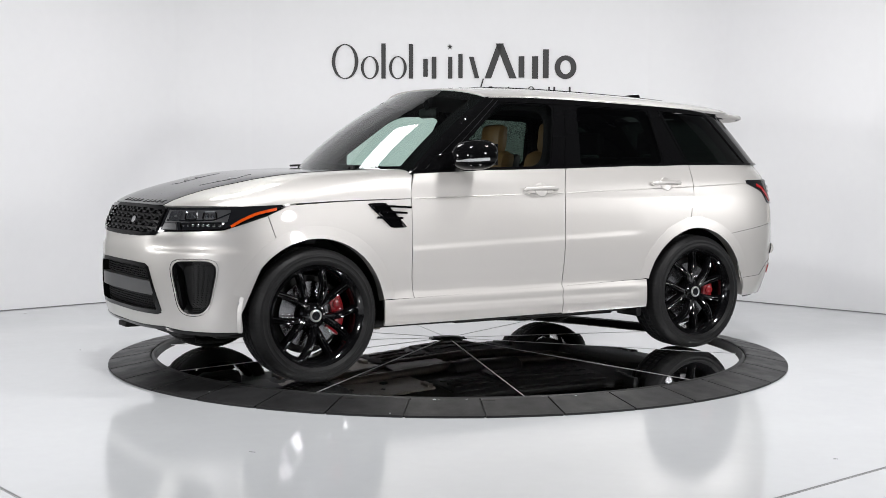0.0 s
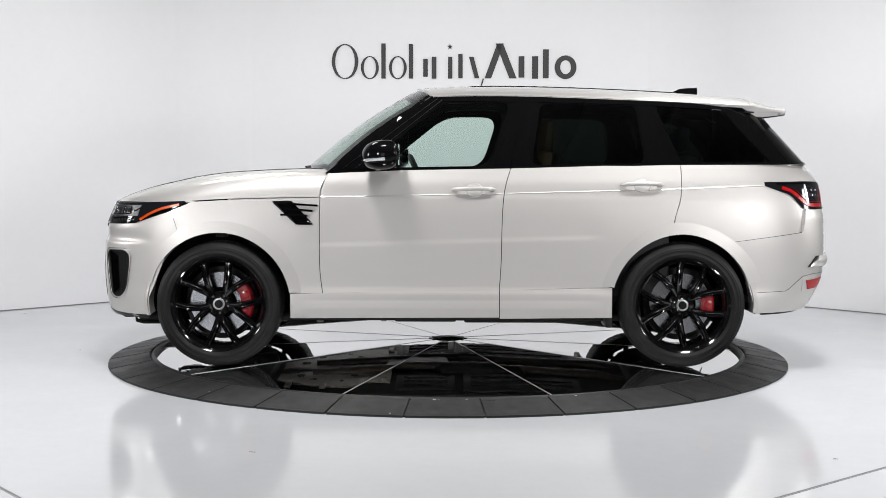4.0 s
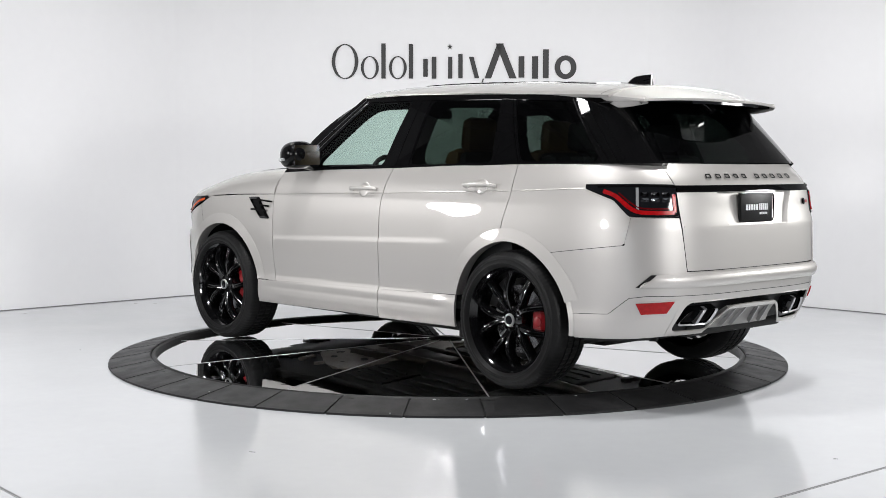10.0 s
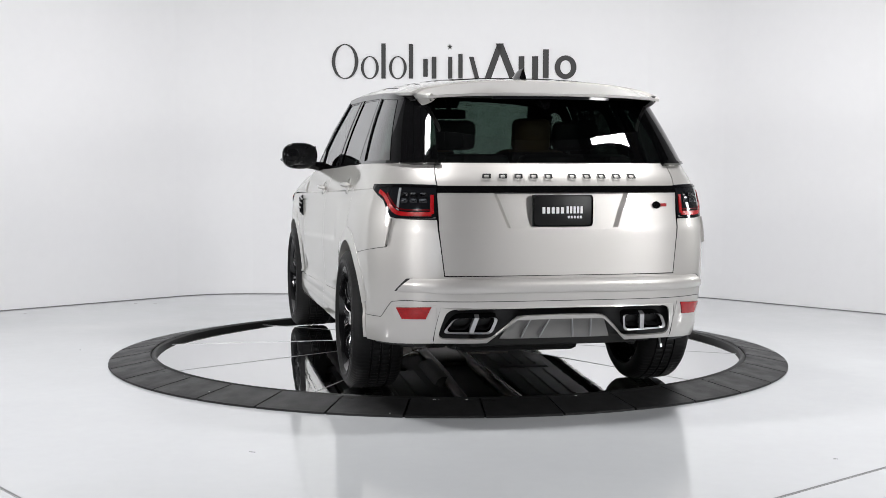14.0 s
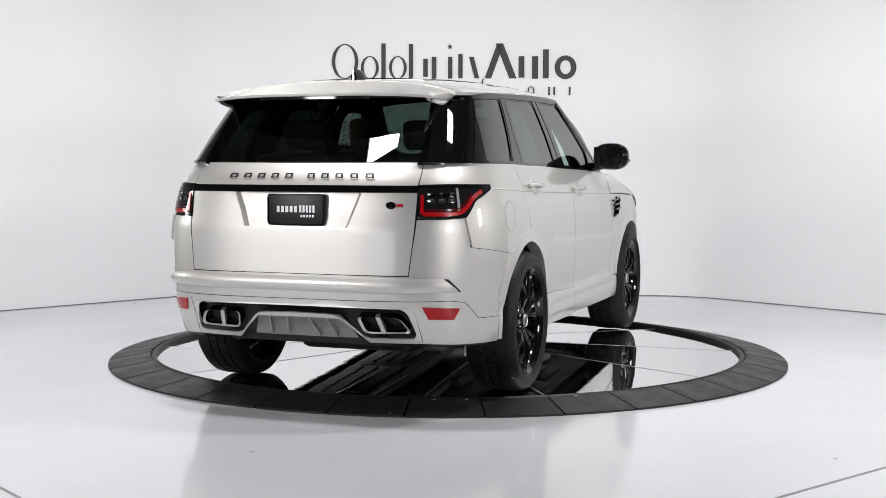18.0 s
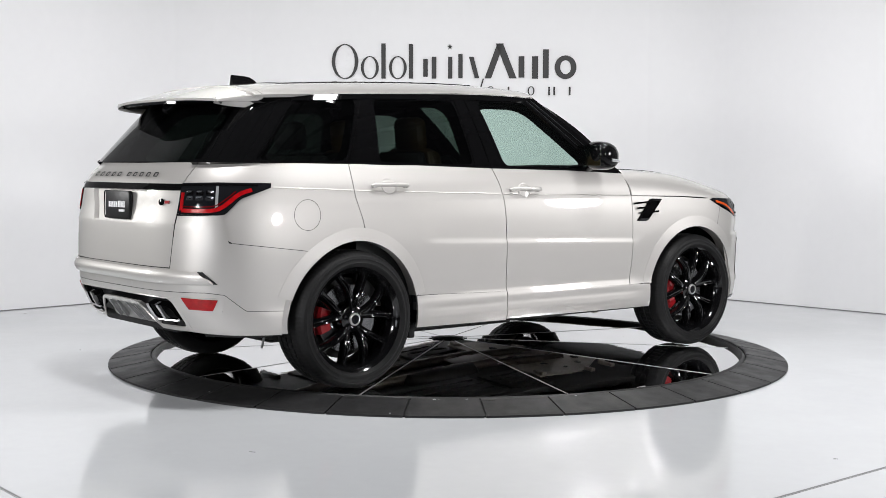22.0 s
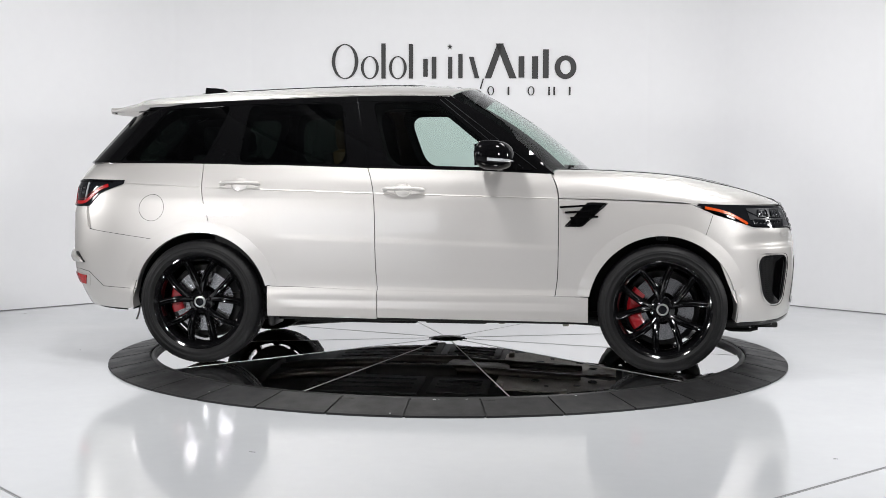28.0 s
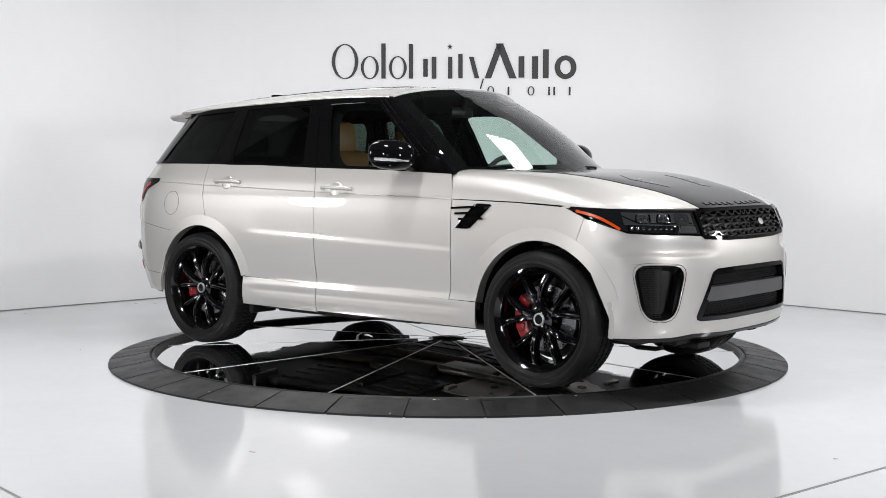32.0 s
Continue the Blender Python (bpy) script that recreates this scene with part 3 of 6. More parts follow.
step = 2 * math.pi / TILES
tile_mesh = None
for i in range(TILES):
    a = -math.pi / 2 - radians(0.4) + (i - 0.5) * step
    if tile_mesh is None:
        ob = part("ramp_tile", ring_piece(RAMP_IN, RAMP_OUT, 0.0026, step - 0.0026, FLOOR_Z, 0.012, FLOOR_Z, FLOOR_Z + 0.012), RAMP, ramp, smooth=False)
        tile_mesh = ob.data
    else:
        ob = new("ramp_tile", tile_mesh)
        ob.parent = ramp
    ob.rotation_euler = (0, 0, a)
part("ramp_base", lathe([(RAMP_IN + 0.002, FLOOR_Z), (RAMP_IN + 0.002, 0.001), (RAMP_OUT - 0.02, FLOOR_Z + 0.007), (RAMP_OUT - 0.02, FLOOR_Z)], 120, "z", True), SEAL, ramp)
part("seal_ring", lathe([(DECK_R + 0.004, FLOOR_Z), (DECK_R + 0.004, 0.006), (DECK_R + 0.018, 0.014), (DECK_R + 0.032, 0.006), (RAMP_IN - 0.004, 0.0), (RAMP_IN - 0.004, FLOOR_Z)], 160, "z", True), SEAL, ramp)

deck = thing("turntable_deck", "round mirrored turntable deck of ten slightly sloping wedge panels", "turntable")
deck_mesh = None
wedge = 2 * math.pi / 10
for i in range(10):
    if deck_mesh is None:
        bm = bmesh.new()
        n = 18
        gap = 0.003
        def edge(a, r, side):
            return Vector((r * math.cos(a), r * math.sin(a), 0)) + Vector((-math.sin(a), math.cos(a), 0)) * gap * side
        rows = []
        for r in (0.10, 0.6, 1.2, 1.7, DECK_R):
            line = []
            for k in range(n + 1):
                a = wedge * k / n
                p = Vector((r * math.cos(a), r * math.sin(a), 0))
                if k == 0:
                    p = edge(0, r, 1)
                if k == n:
                    p = edge(wedge, r, -1)
                p.z = 0.066 - 0.0405 * (p.x * math.cos(wedge / 2) + p.y * math.sin(wedge / 2)) / math.cos(wedge / 2)
                line.append(bm.verts.new(p))
            rows.append(line)
        for a, b in zip(rows, rows[1:]):
            for k in range(n):
                bm.faces.new((a[k], b[k], b[k + 1], a[k + 1]))
        r = bmesh.ops.extrude_face_region(bm, geom=bm.faces[:])
        bmesh.ops.translate(bm, vec=(0, 0, -0.012), verts=[v for v in r["geom"] if isinstance(v, bmesh.types.BMVert)])
        bmesh.ops.recalc_face_normals(bm, faces=bm.faces)
        ob = part("deck_panel", bm, MIRROR, deck, smooth=False)
        deck_mesh = ob.data
    else:
        ob = new("deck_panel", deck_mesh)
        ob.parent = deck
    ob.rotation_euler = (0, 0, i * wedge)
seam_mesh = None
for i in range(10):
    if seam_mesh is None:
        ob = part("joint_strip", new_box(0.13, DECK_R - 0.004, -0.0038, 0.0038, -0.008, 0.0016), SILVER, deck, "thin metal strip between two panels", smooth=False)
        seam_mesh = ob.data
    else:
        ob = new("joint_strip", seam_mesh)
        ob.parent = deck
    ob.matrix_basis = pose(0, 0, 0.066, 0, 0, 36 * i) @ pose(0, 0, 0, 0, math.degrees(math.atan(0.0405)), 0)
part("deck_base", lathe([(0.0, 0.040), (DECK_R, -0.036), (DECK_R, -0.044), (0.0, -0.044)], 96, "z"), SEAL, deck, smooth=False)
part("hub_cap", lathe([(0.0, 0.074), (0.06, 0.074), (0.064, 0.071), (0.100, 0.069), (0.108, 0.064), (0.110, 0.052), (0.0, 0.052)], 48, "z"), SEAL, deck, "low round black cap")
for i in range(10):
    ob = part("cap_bracket", new_box(0.09, 0.135, -0.008, 0.008, 0.0, 0.004, bevel=0.0015), SEAL, deck)
    ob.matrix_basis = pose(0, 0, 0.066, 0, 0, 36 * i) @ pose(0, 0, 0, 0, 2.3, 0)
# slots and pale chips on the ramp tiles
def ramp_spot(r, degrees, wide, deep, high=0.003):
    ob = part("tile_slot", new_box(-deep / 2, deep / 2, -wide / 2, wide / 2, 0, high), SEAL, ramp, smooth=False)
    z = 0.012 - (0.012 - FLOOR_Z - 0.018) * (r - RAMP_IN) / (RAMP_OUT - RAMP_IN)
    ob.matrix_basis = pose(0, 0, 0, 0, 0, degrees) @ pose(r, 0, z - 0.0015, 0, 8, 0)
    return ob


for i in range(0, TILES, 4):
    ramp_spot(2.085, -90 + (i + 0.55) * 360 / TILES, 0.085, 0.012)
for r, degrees, k in ((2.066, -92.0, 0.009), (2.070, -91.3, 0.004), (2.058, -87.2, 0.011), (2.055, -104, 0.004), (2.298, -97.6, 0.005), (2.06, -70, 0.006), (2.20, -128, 0.004), (2.06, -140, 0.006)):
    chip = ramp_spot(r, degrees, k * 1.8, k * 0.7, 0.0024)
    chip.name, chip.data.name = "paint_chip", "paint_chip"
    chip.data.materials[0] = WALL_PAINT

# ---- the car ----
car = thing("car", "pearl silver utility car with black bonnet and wheels on turntable", "car")


def arch(cx, cz, r, a0, a1, n=14):
    return [(cx + r * math.cos(radians(a0 + (a1 - a0) * i / n)), cz + r * math.sin(radians(a0 + (a1 - a0) * i / n))) for i in range(n + 1)]


def shifted(pts, d):
    return [(s + d, z) for s, z in pts]


def outline_ring(skin, pts, side, off0, off1, shrink, n=48, smooth=False, grow=0.0):
    """A frame round an opening: from its edge on the skin to a smaller outline further in."""
    ring = along(list(pts) + [pts[0]], smooth)
    cs, cz = sum(p[0] for p in pts) / len(pts), sum(p[1] for p in pts) / len(pts)

    def fn(u, v):
        p = ring(u)
        k = (1 + grow) - (1 - shrink + grow) * v
        q = (cs + (p[0] - cs) * k, cz + (p[1] - cz) * k)
        r = skin(*q, off0 + (off1 - off0) * v)
        return (r.x, r.y * side, r.z)
    bm = bmesh.new()
    vs = [[bm.verts.new(fn(i / n, j / 3)) for i in range(n)] for j in range(4)]
    for j in range(3):
        for i in range(n):
            bm.faces.new((vs[j][i], vs[j][(i + 1) % n], vs[j + 1][(i + 1) % n], vs[j + 1][i]))
    bmesh.ops.recalc_face_normals(bm, faces=bm.faces)
    return bm


AF, AR = (0.0, 0.397, 0.458), (-2.923, 0.40, 0.452)      # wheel arches: centre, height, radius
SEAM_A = [(-0.655, 0.47), (-0.640, 0.60), (-0.637, 0.80), (-0.640, 1.07), (-0.655, 1.15), (-0.685, 1.222)]
SEAM_M = [(-1.768, 0.49), (-1.776, 0.60), (-1.780, 0.72), (-1.785, 0.95), (-1.796, 1.09), (-1.815, 1.18), (-1.840, 1.255)]
GAP = 0.0025
for side in (1, -1):
    w = "left" if side == 1 else "right"
    # front wing
    low = along([(-0.655 + GAP, 0.468), (-0.47, 0.468)] + arch(*AF, 171, 59.5))
    high = along([(-0.640 + GAP, 1.064), (-0.18, 1.056), (0.17, 1.040), (0.30, 0.985)])
    wing = car_part("front_wing", shell(on_skin(body, patch_map(low, high, along(shifted(SEAM_A[:4], GAP), True)), side), 44, 22), PAINT, car)
    # front door
    low = along([(-1.768 + GAP, 0.492), (-0.655 - GAP, 0.468)])
    high = along([(-1.840 + GAP, 1.255), (-1.2, 1.243), (-0.685 - GAP, 1.222)])
    door = car_part("front_door", shell(on_skin(body, patch_map(low, high, along(shifted(SEAM_M, GAP), True), along(shifted(SEAM_A, -GAP), True)), side), 30, 76), PAINT, car)
    # rear door
    high = along([(-2.935 + GAP, 1.283), (-2.4, 1.272), (-1.840 - GAP, 1.255)])
    low = along(arch(*AR, 80.5, 14, 18) + [(-2.40, 0.508), (-1.768 - GAP, 0.492)])
    left = along([(-2.8484 + GAP, 0.8458), (-2.880 + GAP, 0.965), (-2.922 + GAP, 1.10), (-2.935 + GAP, 1.283)], True)
    rdoor = car_part("rear_door", shell(on_skin(body, patch_map(low, high, left, along(shifted(SEAM_M, -GAP), True)), side), 36, 76), PAINT, car)
    # rear quarter
    low = along([(-3.665, 1.0), (-3.6355, 0.8570), (-3.22, 0.7950)] + arch(*AR, 128, 81.5, 12))
    high = along([(-3.825, 1.287), (-3.4, 1.288), (-2.935 - GAP, 1.284)])
    right = along([(-2.856 - GAP, 0.847), (-2.880 - GAP, 0.965), (-2.922 - GAP, 1.10), (-2.935 - GAP, 1.284)], True)
    left = along([(-3.665, 1.0), (-3.880, 1.005), (-3.870, 1.165), (-3.825, 1.287)])
    quarter = car_part("rear_quarter", shell(on_skin(body, patch_map(low, high, left, right), side), 36, 24), PAINT, car)
    # sills in two pieces
    for name, a, b, za, zb in (("rear_sill", -2.478, -1.770 - GAP, 0.502, 0.487), ("front_sill", -1.770 + GAP, -0.452, 0.487, 0.462)):
        car_part(name, shell(on_skin(body, patch_map(along([(a, 0.318), (b, 0.310)]), along([(a, za + 0.0035), (b, zb + 0.0025)])), side, 0.003), 24, 26), PAINT, car)
    # wheel-arch flares
    for (cx, cz, r), a0, a1 in ((AF, 16, 171), (AR, 14, 163)):
        def flare(u, v, cx=cx, cz=cz, r=r, a0=a0, a1=a1, side=side):
            a = radians(a0 + (a1 - a0) * u)
            rr = r - 0.006 + 0.074 * max(v - 0.25, 0) / 0.75
            off = 0.010 - 0.008 * max(v - 0.25, 0) / 0.75 if v >= 0.25 else 0.010 - (0.25 - v) * 0.28
            p = body(cx + rr * math.cos(a), cz + rr * math.sin(a), off)
            return (p.x, p.y * side, p.z)
        arch_ob = car_part("wheel_arch", shell(flare, 48, 8, 0.006), PAINT, car)
        e0, e1 = (-9, 16) if cx == 0.0 else (163, 186)
        def lip(u, v, cx=cx, cz=cz, r=r, e0=e0, e1=e1, side=side):
            a = radians(e0 + (e1 - e0) * u)
            rr = r - 0.006 + 0.030 * v
            p = body(cx + rr * math.cos(a), cz + rr * math.sin(a), 0.010 - 0.008 * max(v - 0.25, 0) / 0.75 if v >= 0.25 else 0.010 - (0.25 - v) * 0.28)
            return (p.x, p.y * side, p.z)
        car_part("arch_lip", shell(lip, 12, 8, 0.006), PAINT, arch_ob)
    # arch liners
    for cx, cz, r in (AF, AR):
        bm = bmesh.new()
        prof = [(r + 0.03, 0.86), (r + 0.03, 0.55), (0.0, 0.55)]
        rows = []
        for i in range(25):
            a = radians(-8 + 196 * i / 24)
            rows.append([bm.verts.new((cx + q * math.cos(a), side * y, cz + q * math.sin(a))) for q, y in prof])
        for a, b in zip(rows, rows[1:]):
            for k in range(2):
                bm.faces.new((a[k], a[k + 1], b[k + 1], b[k]))
        bmesh.ops.recalc_face_normals(bm, faces=bm.faces)
        car_part("arch_liner", bm, UNDER, car)
    car_part("wheel_deflector", new_box(-2.490, -2.445, min(side * 0.66, side * 0.885), max(side * 0.66, side * 0.885), 0.245, 0.335, bevel=0.012), TRIM_BLACK, car, "black deflector flap before the wheel")
    car_part("liner_bracket", new_box(-0.04, 0.03, min(side * 0.80, side * 0.86), max(side * 0.80, side * 0.86), 0.815, 0.845, bevel=0.006), TRIM_BLACK, car)
    # door handles
    for hx, hz, where in ((-1.600, 1.118, door), (-2.655, 1.150, rdoor)):
        grip = []
        for k in range(13):
            u = k / 12
            p = body(hx - 0.138 + 0.268 * u, hz + 0.003 - 0.003 * u, 0.010 + 0.024 * math.sin(math.pi * u) ** 0.35)
            grip.append((p.x, p.y * side, p.z))
        bm = tube(grip, [0.006] + [0.0110] * 11 + [0.006], 12)
        for v in bm.verts:
            v.co.z = hz + (v.co.z - hz) * 1.12
        car_part("door_handle", bm, PAINT, where)
        def cup(u, v, hx=hx, hz=hz, side=side):
            a = 2 * math.pi * u
            p = body(hx - 0.01 + 0.052 * v * math.cos(a), hz + 0.044 * v * math.sin(a), 0.0015 + 0.0045 * max(1 - v * v, 0))
            return (p.x, p.y * side, p.z)
        rim_way = [(hx - 0.01 + 0.054 * math.cos(a * 0.2618), hz + 0.046 * math.sin(a * 0.2618)) for a in range(24)]
        car_part("recess_edge", outline_ring(body, rim_way, side, 0.0005, 0.0042, 0.90, 48), PAINT, where)
        car_part("handle_recess", shell(cup, 28, 6, 0.0), PAINT, where, "round recess behind the handle")
        for e in (-0.118, 0.108):
            car_part("handle_foot", strip_on(body, [(hx + e - 0.014, hz + 0.002), (hx + e + 0.014, hz + 0.002)], 0.011, side, 0.022, 0.022, 4), PAINT, where)
    # side vent of the wing
    quad = [(-0.600, 0.902), (-0.490, 0.902), (-0.338, 1.044), (-0.462, 1.048)]
    vent = car_part("side_vent", slab_on(body, quad, side, 0.004, 0.006), GLOSS_BLACK, car, "gloss black slanted air vent")
    car_part("vent_frame", outline_ring(body, rounded_outline(quad, 0.025), side, 0.004, 0.016, 0.80, 60, grow=0.04), GLOSS_BLACK, vent)
    for za, zb in ((1.018, 1.028), (0.986, 0.996), (0.955, 0.962)):
        w0 = -0.628 + 0.03 * (1.018 - za) / 0.03
        car_part("vent_blade", strip_on(body, [(w0, za), (w0 + 0.17, zb)], 0.006, side, 0.020, 0.014, 8), GLOSS_BLACK, vent)
    # feature line along the doors
    for a, b, za, zb in ((-0.648, -1.790, 1.072, 1.0965), (-1.806, -2.918, 1.097, 1.1285), (-2.930, -3.45, 1.129, 1.150)):
        car_part("body_crease", ridge_on(body, [(b, zb), ((a + b) / 2, (za + zb) / 2), (a, za)], 0.007, 0.0035, 0.0034, side), PAINT, car)
    # headlamp
    lamp = car_part("headlamp", shell(on_skin(body, patch_map(along([(0.205, 1.036), (0.44, 0.952), (0.545, 0.908), (0.70, 0.897), (0.992, 0.888)]),
                                                              along([(0.215, 1.046), (0.545, 1.034), (0.945, 1.022)])), side, 0.003), 30, 10, 0.02), LAMP_DARK, car, "dark headlamp behind clear cover")
    car_part("indicator", strip_on(body, [(0.25, 1.022), (0.36, 0.998), (0.44, 0.965), (0.51, 0.925)], 0.0078, side, 0.007, 0.006, 30), AMBER, lamp, "amber indicator strip")
    # upper row: two deep projectors; lower row: small lenses; inner end: a pale reflector bowl
    car_part("lamp_bezel", slab_on(body, [(0.530, 0.950), (0.945, 0.944), (0.925, 1.012), (0.510, 1.018)], side, 0.0045, 0.003, 8), LAMP_GREY, lamp, "dark grey lamp bezel")
    for s0 in (0.585, 0.700):
        box_way = rounded_outline([(s0, 0.960), (s0 + 0.088, 0.958), (s0 + 0.082, 1.008), (s0 + 0.004, 1.010)], 0.016)
        car_part("projector_frame", outline_ring(body, box_way, side, 0.009, 0.005, 0.80, 48), CHROME_DARK, lamp)
        for da in (-0.018, 0.018):
            car_part("projector", outline_ring(body, [(s0 + 0.043 + da + 0.015 * math.cos(a * 0.524), 0.984 + 0.017 * math.sin(a * 0.524)) for a in range(12)], side, 0.007, 0.014, 0.08, 24), LENS_GLASS, lamp, "round projector lens")
    car_part("reflector_bowl", outline_ring(body, rounded_outline([(0.815, 0.952), (0.915, 0.950), (0.905, 1.008), (0.810, 1.010)], 0.02), side, 0.008, 0.004, 0.15, 40), LENS_GLASS, lamp, "pale reflector bowl")
    for k in range(8):
        c0 = 0.572 + 0.031 * k
        car_part("led_lens", outline_ring(body, [(c0 + 0.010 * math.cos(a * 0.785), 0.930 + 0.009 * math.sin(a * 0.785)) for a in range(8)], side, 0.006, 0.012, 0.10, 16), CHROME_DARK, lamp, "small round lens")
    car_part("daylight_guide", outline_ring(body, rounded_outline([(0.556, 0.912), (0.800, 0.902), (0.822, 0.944), (0.545, 0.950)], 0.012), side, 0.007, 0.005, 0.93, 60), CHROME_DARK, lamp, "thin daylight guide")
    car_part("daylight_guide", slab_on(body, [(0.828, 0.902), (0.968, 0.900), (0.952, 0.940), (0.842, 0.942)], side, 0.006, 0.003, 5), LAMP_GREY, lamp, "pale inner light block")
    car_part("daylight_guide", outline_ring(body, rounded_outline([(0.828, 0.902), (0.968, 0.900), (0.952, 0.940), (0.842, 0.942)], 0.010), side, 0.008, 0.006, 0.90, 50), CHROME_DARK, lamp, "thin daylight guide")
    car_part("lamp_border", strip_on(body, [(0.235, 1.020), (0.36, 0.982), (0.44, 0.950), (0.545, 0.908), (0.70, 0.900), (0.985, 0.892)], 0.004, side, 0.006, 0.006, 50, False), GLOSS_BLACK, lamp)
    car_part("lamp_shelf", strip_on(body, [(0.50, 1.005), (0.60, 0.962), (0.75, 0.955), (0.93, 0.955)], 0.004, side, 0.005, 0.004, 30, False), LAMP_DARK, lamp)
    # tail lamp
    tail = car_part("tail_lamp", shell(on_skin(body, patch_map(along([(-3.882, 0.998), (-3.75, 0.998), (-3.655, 1.005), (-3.59, 1.09), (-3.455, 1.148)]),
                                                               along([(-3.870, 1.172), (-3.70, 1.176), (-3.455, 1.172)])), side, 0.006), 28, 12, 0.02), LAMP_DARK, car, "dark tail lamp with red light bands")
    car_part("light_band", strip_on(body, [(-3.858, 1.026), (-3.72, 1.026), (-3.665, 1.048), (-3.60, 1.112), (-3.545, 1.136)], 0.0105, side, 0.0105, 0.006, 40), RED_LENS, tail, "red light band")
    car_part("light_band", strip_on(body, [(-3.861, 1.026), (-3.856, 1.122)], 0.0075, side, 0.0105, 0.006, 8), RED_LENS, tail, "red light band")
    car_part("inner_band", strip_on(body, [(-3.850, 1.047), (-3.73, 1.047), (-3.68, 1.064), (-3.615, 1.128)], 0.0030, side, 0.0105, 0.005, 30), RED_DEEP, tail, "deep red inner edge")
    for z0 in (1.122, 1.092):
        for s0 in (-3.838, -3.792, -3.746):
            bowl = rounded_outline([(s0, z0 - 0.012), (s0 + 0.038, z0 - 0.012), (s0 + 0.036, z0 + 0.010), (s0 + 0.002, z0 + 0.010)], 0.008)
            car_part("lamp_cell", outline_ring(body, bowl, side, 0.011, 0.007, 0.25, 32), LENS_GLASS if z0 < 1.1 else CHROME_DARK, tail, "small reflector cell")
    car_part("lamp_divider", slab_on(body, [(-3.700, 1.040), (-3.688, 1.050), (-3.690, 1.155), (-3.702, 1.155)], side, 0.010, 0.004, 4), CLEAR_LENS, tail, "clear upright light bar")
    car_part("lamp_rim", strip_on(body, [(-3.872, 1.160), (-3.70, 1.164), (-3.52, 1.160)], 0.004, side, 0.010, 0.005, 30), GLOSS_BLACK, tail)

# ---- bonnet ----
hood_edge = curve((-0.72, 1.075), (-0.2, 1.066), (0.17, 1.050), (0.35, 1.040), (0.80, 1.030))
hood_rise = curve((-0.72, 0.182), (-0.45, 0.180), (-0.1, 0.172), (0.3, 0.170), (0.8, 0.165))


def hood_front(y):
    w, b = side_width(1.05), nose_x(1.04) - FRONT_X
    return FRONT_X + b * max(1 - abs(y / w) ** FRONT_N, 0) ** (1 / FRONT_N)


def hood(x, y):
    w, x0, b = side_width(1.06), -0.12, nose_x(1.04) - FRONT_X
    ye = w if x < FRONT_X else w * max(1 - ((x - FRONT_X) / b) ** FRONT_N, 1e-6) ** (1 / FRONT_N)
    ahead = min(max((x - x0) / (nose_x(1.04) - x0), 0), 1)
    k = min(abs(y) / ye, 1)
    return hood_edge(x) + hood_rise(x) * max(1 - ahead ** 2.1, 0) ** 0.88 * max(1 - k ** (4.4 + 9.0 * (1 - ease(-0.55, 0.40, x))), 0) ** 0.62


def cowl_x(y):
    y = abs(y)
    return -0.52 - 0.20 * (y / 0.9) ** 2.2 if y < 0.80 else -0.674 - 0.016 * min((y - 0.80) / 0.06, 1) + 0.0525 * min(max(y - 0.86, 0) / 0.078, 1)


hood_split = curve((-0.75, 0.76), (-0.3, 0.70), (0.0, 0.64), (0.3, 0.56), (0.5, 0.50), (0.78, 0.44))


def bonnet_side(side):
    def fn(u, v):
        v2 = 1 - (1 - v) ** 1.8
        x_est = -0.6 + 1.4 * u
        for _ in range(4):
            yi = hood_split(x_est) + 0.002
            y = yi + (side_width(1.06) - yi) * v2
            x0, x1 = cowl_x(y), hood_front(y) - 0.004
            x_est = x0 + (x1 - x0) * u
        return (x_est, side * y, hood(x_est, y))
    return shell(fn, 40, 22, 0.012, (-0.2, 0, 0.3))


def bonnet_mid():
    def fn(u, v):
        x_est = -0.6 + 1.4 * u
        for _ in range(4):
            y = (hood_split(x_est) - 0.002) * (2 * v - 1)
            x0, x1 = cowl_x(y), hood_front(y) - 0.004
            x_est = x0 + (x1 - x0) * u
        return (x_est, y, hood(x_est, y) + 0.003)
    return shell(fn, 40, 32, 0.012, (-0.2, 0, 0.3))


for side in (1, -1):
    car_part("bonnet_side", bonnet_side(side), PAINT, car)
bonnet = car_part("bonnet", bonnet_mid(), CARBON, car, "exposed black carbon fibre bonnet centre")


def on_hood(pts, off=0.006, n=10):
    a, b, c, d = pts
    m = patch_map(along([a, b]), along([d, c]))
    def fn(u, v):
        x, y = m(u, v)
        return (x, y, hood(x, y) + off)
    return shell(fn, n, n, 0.01, (-0.2, 0, 0.3))


for side in (1, -1):
    vent = car_part("bonnet_vent", on_hood([(0.12, side * 0.27), (0.42, side * 0.19), (0.45, side * 0.255), (0.25, side * 0.37)], 0.0045), GLOSS_BLACK, bonnet, "black bonnet vent")
    # silver puts the wall's reflection on these gloss slats into their colour
    for k in range(2):
        x = 0.25 + 0.080 * k
        car_part("vent_slat", on_hood([(x, side * 0.255), (x + 0.012, side * 0.252), (x + 0.024, side * 0.315 - side * 0.02 * k), (x + 0.012, side * 0.320 - side * 0.02 * k)], 0.0075, 4), SILVER, vent, "gloss slat coloured silver for its pale reflection")
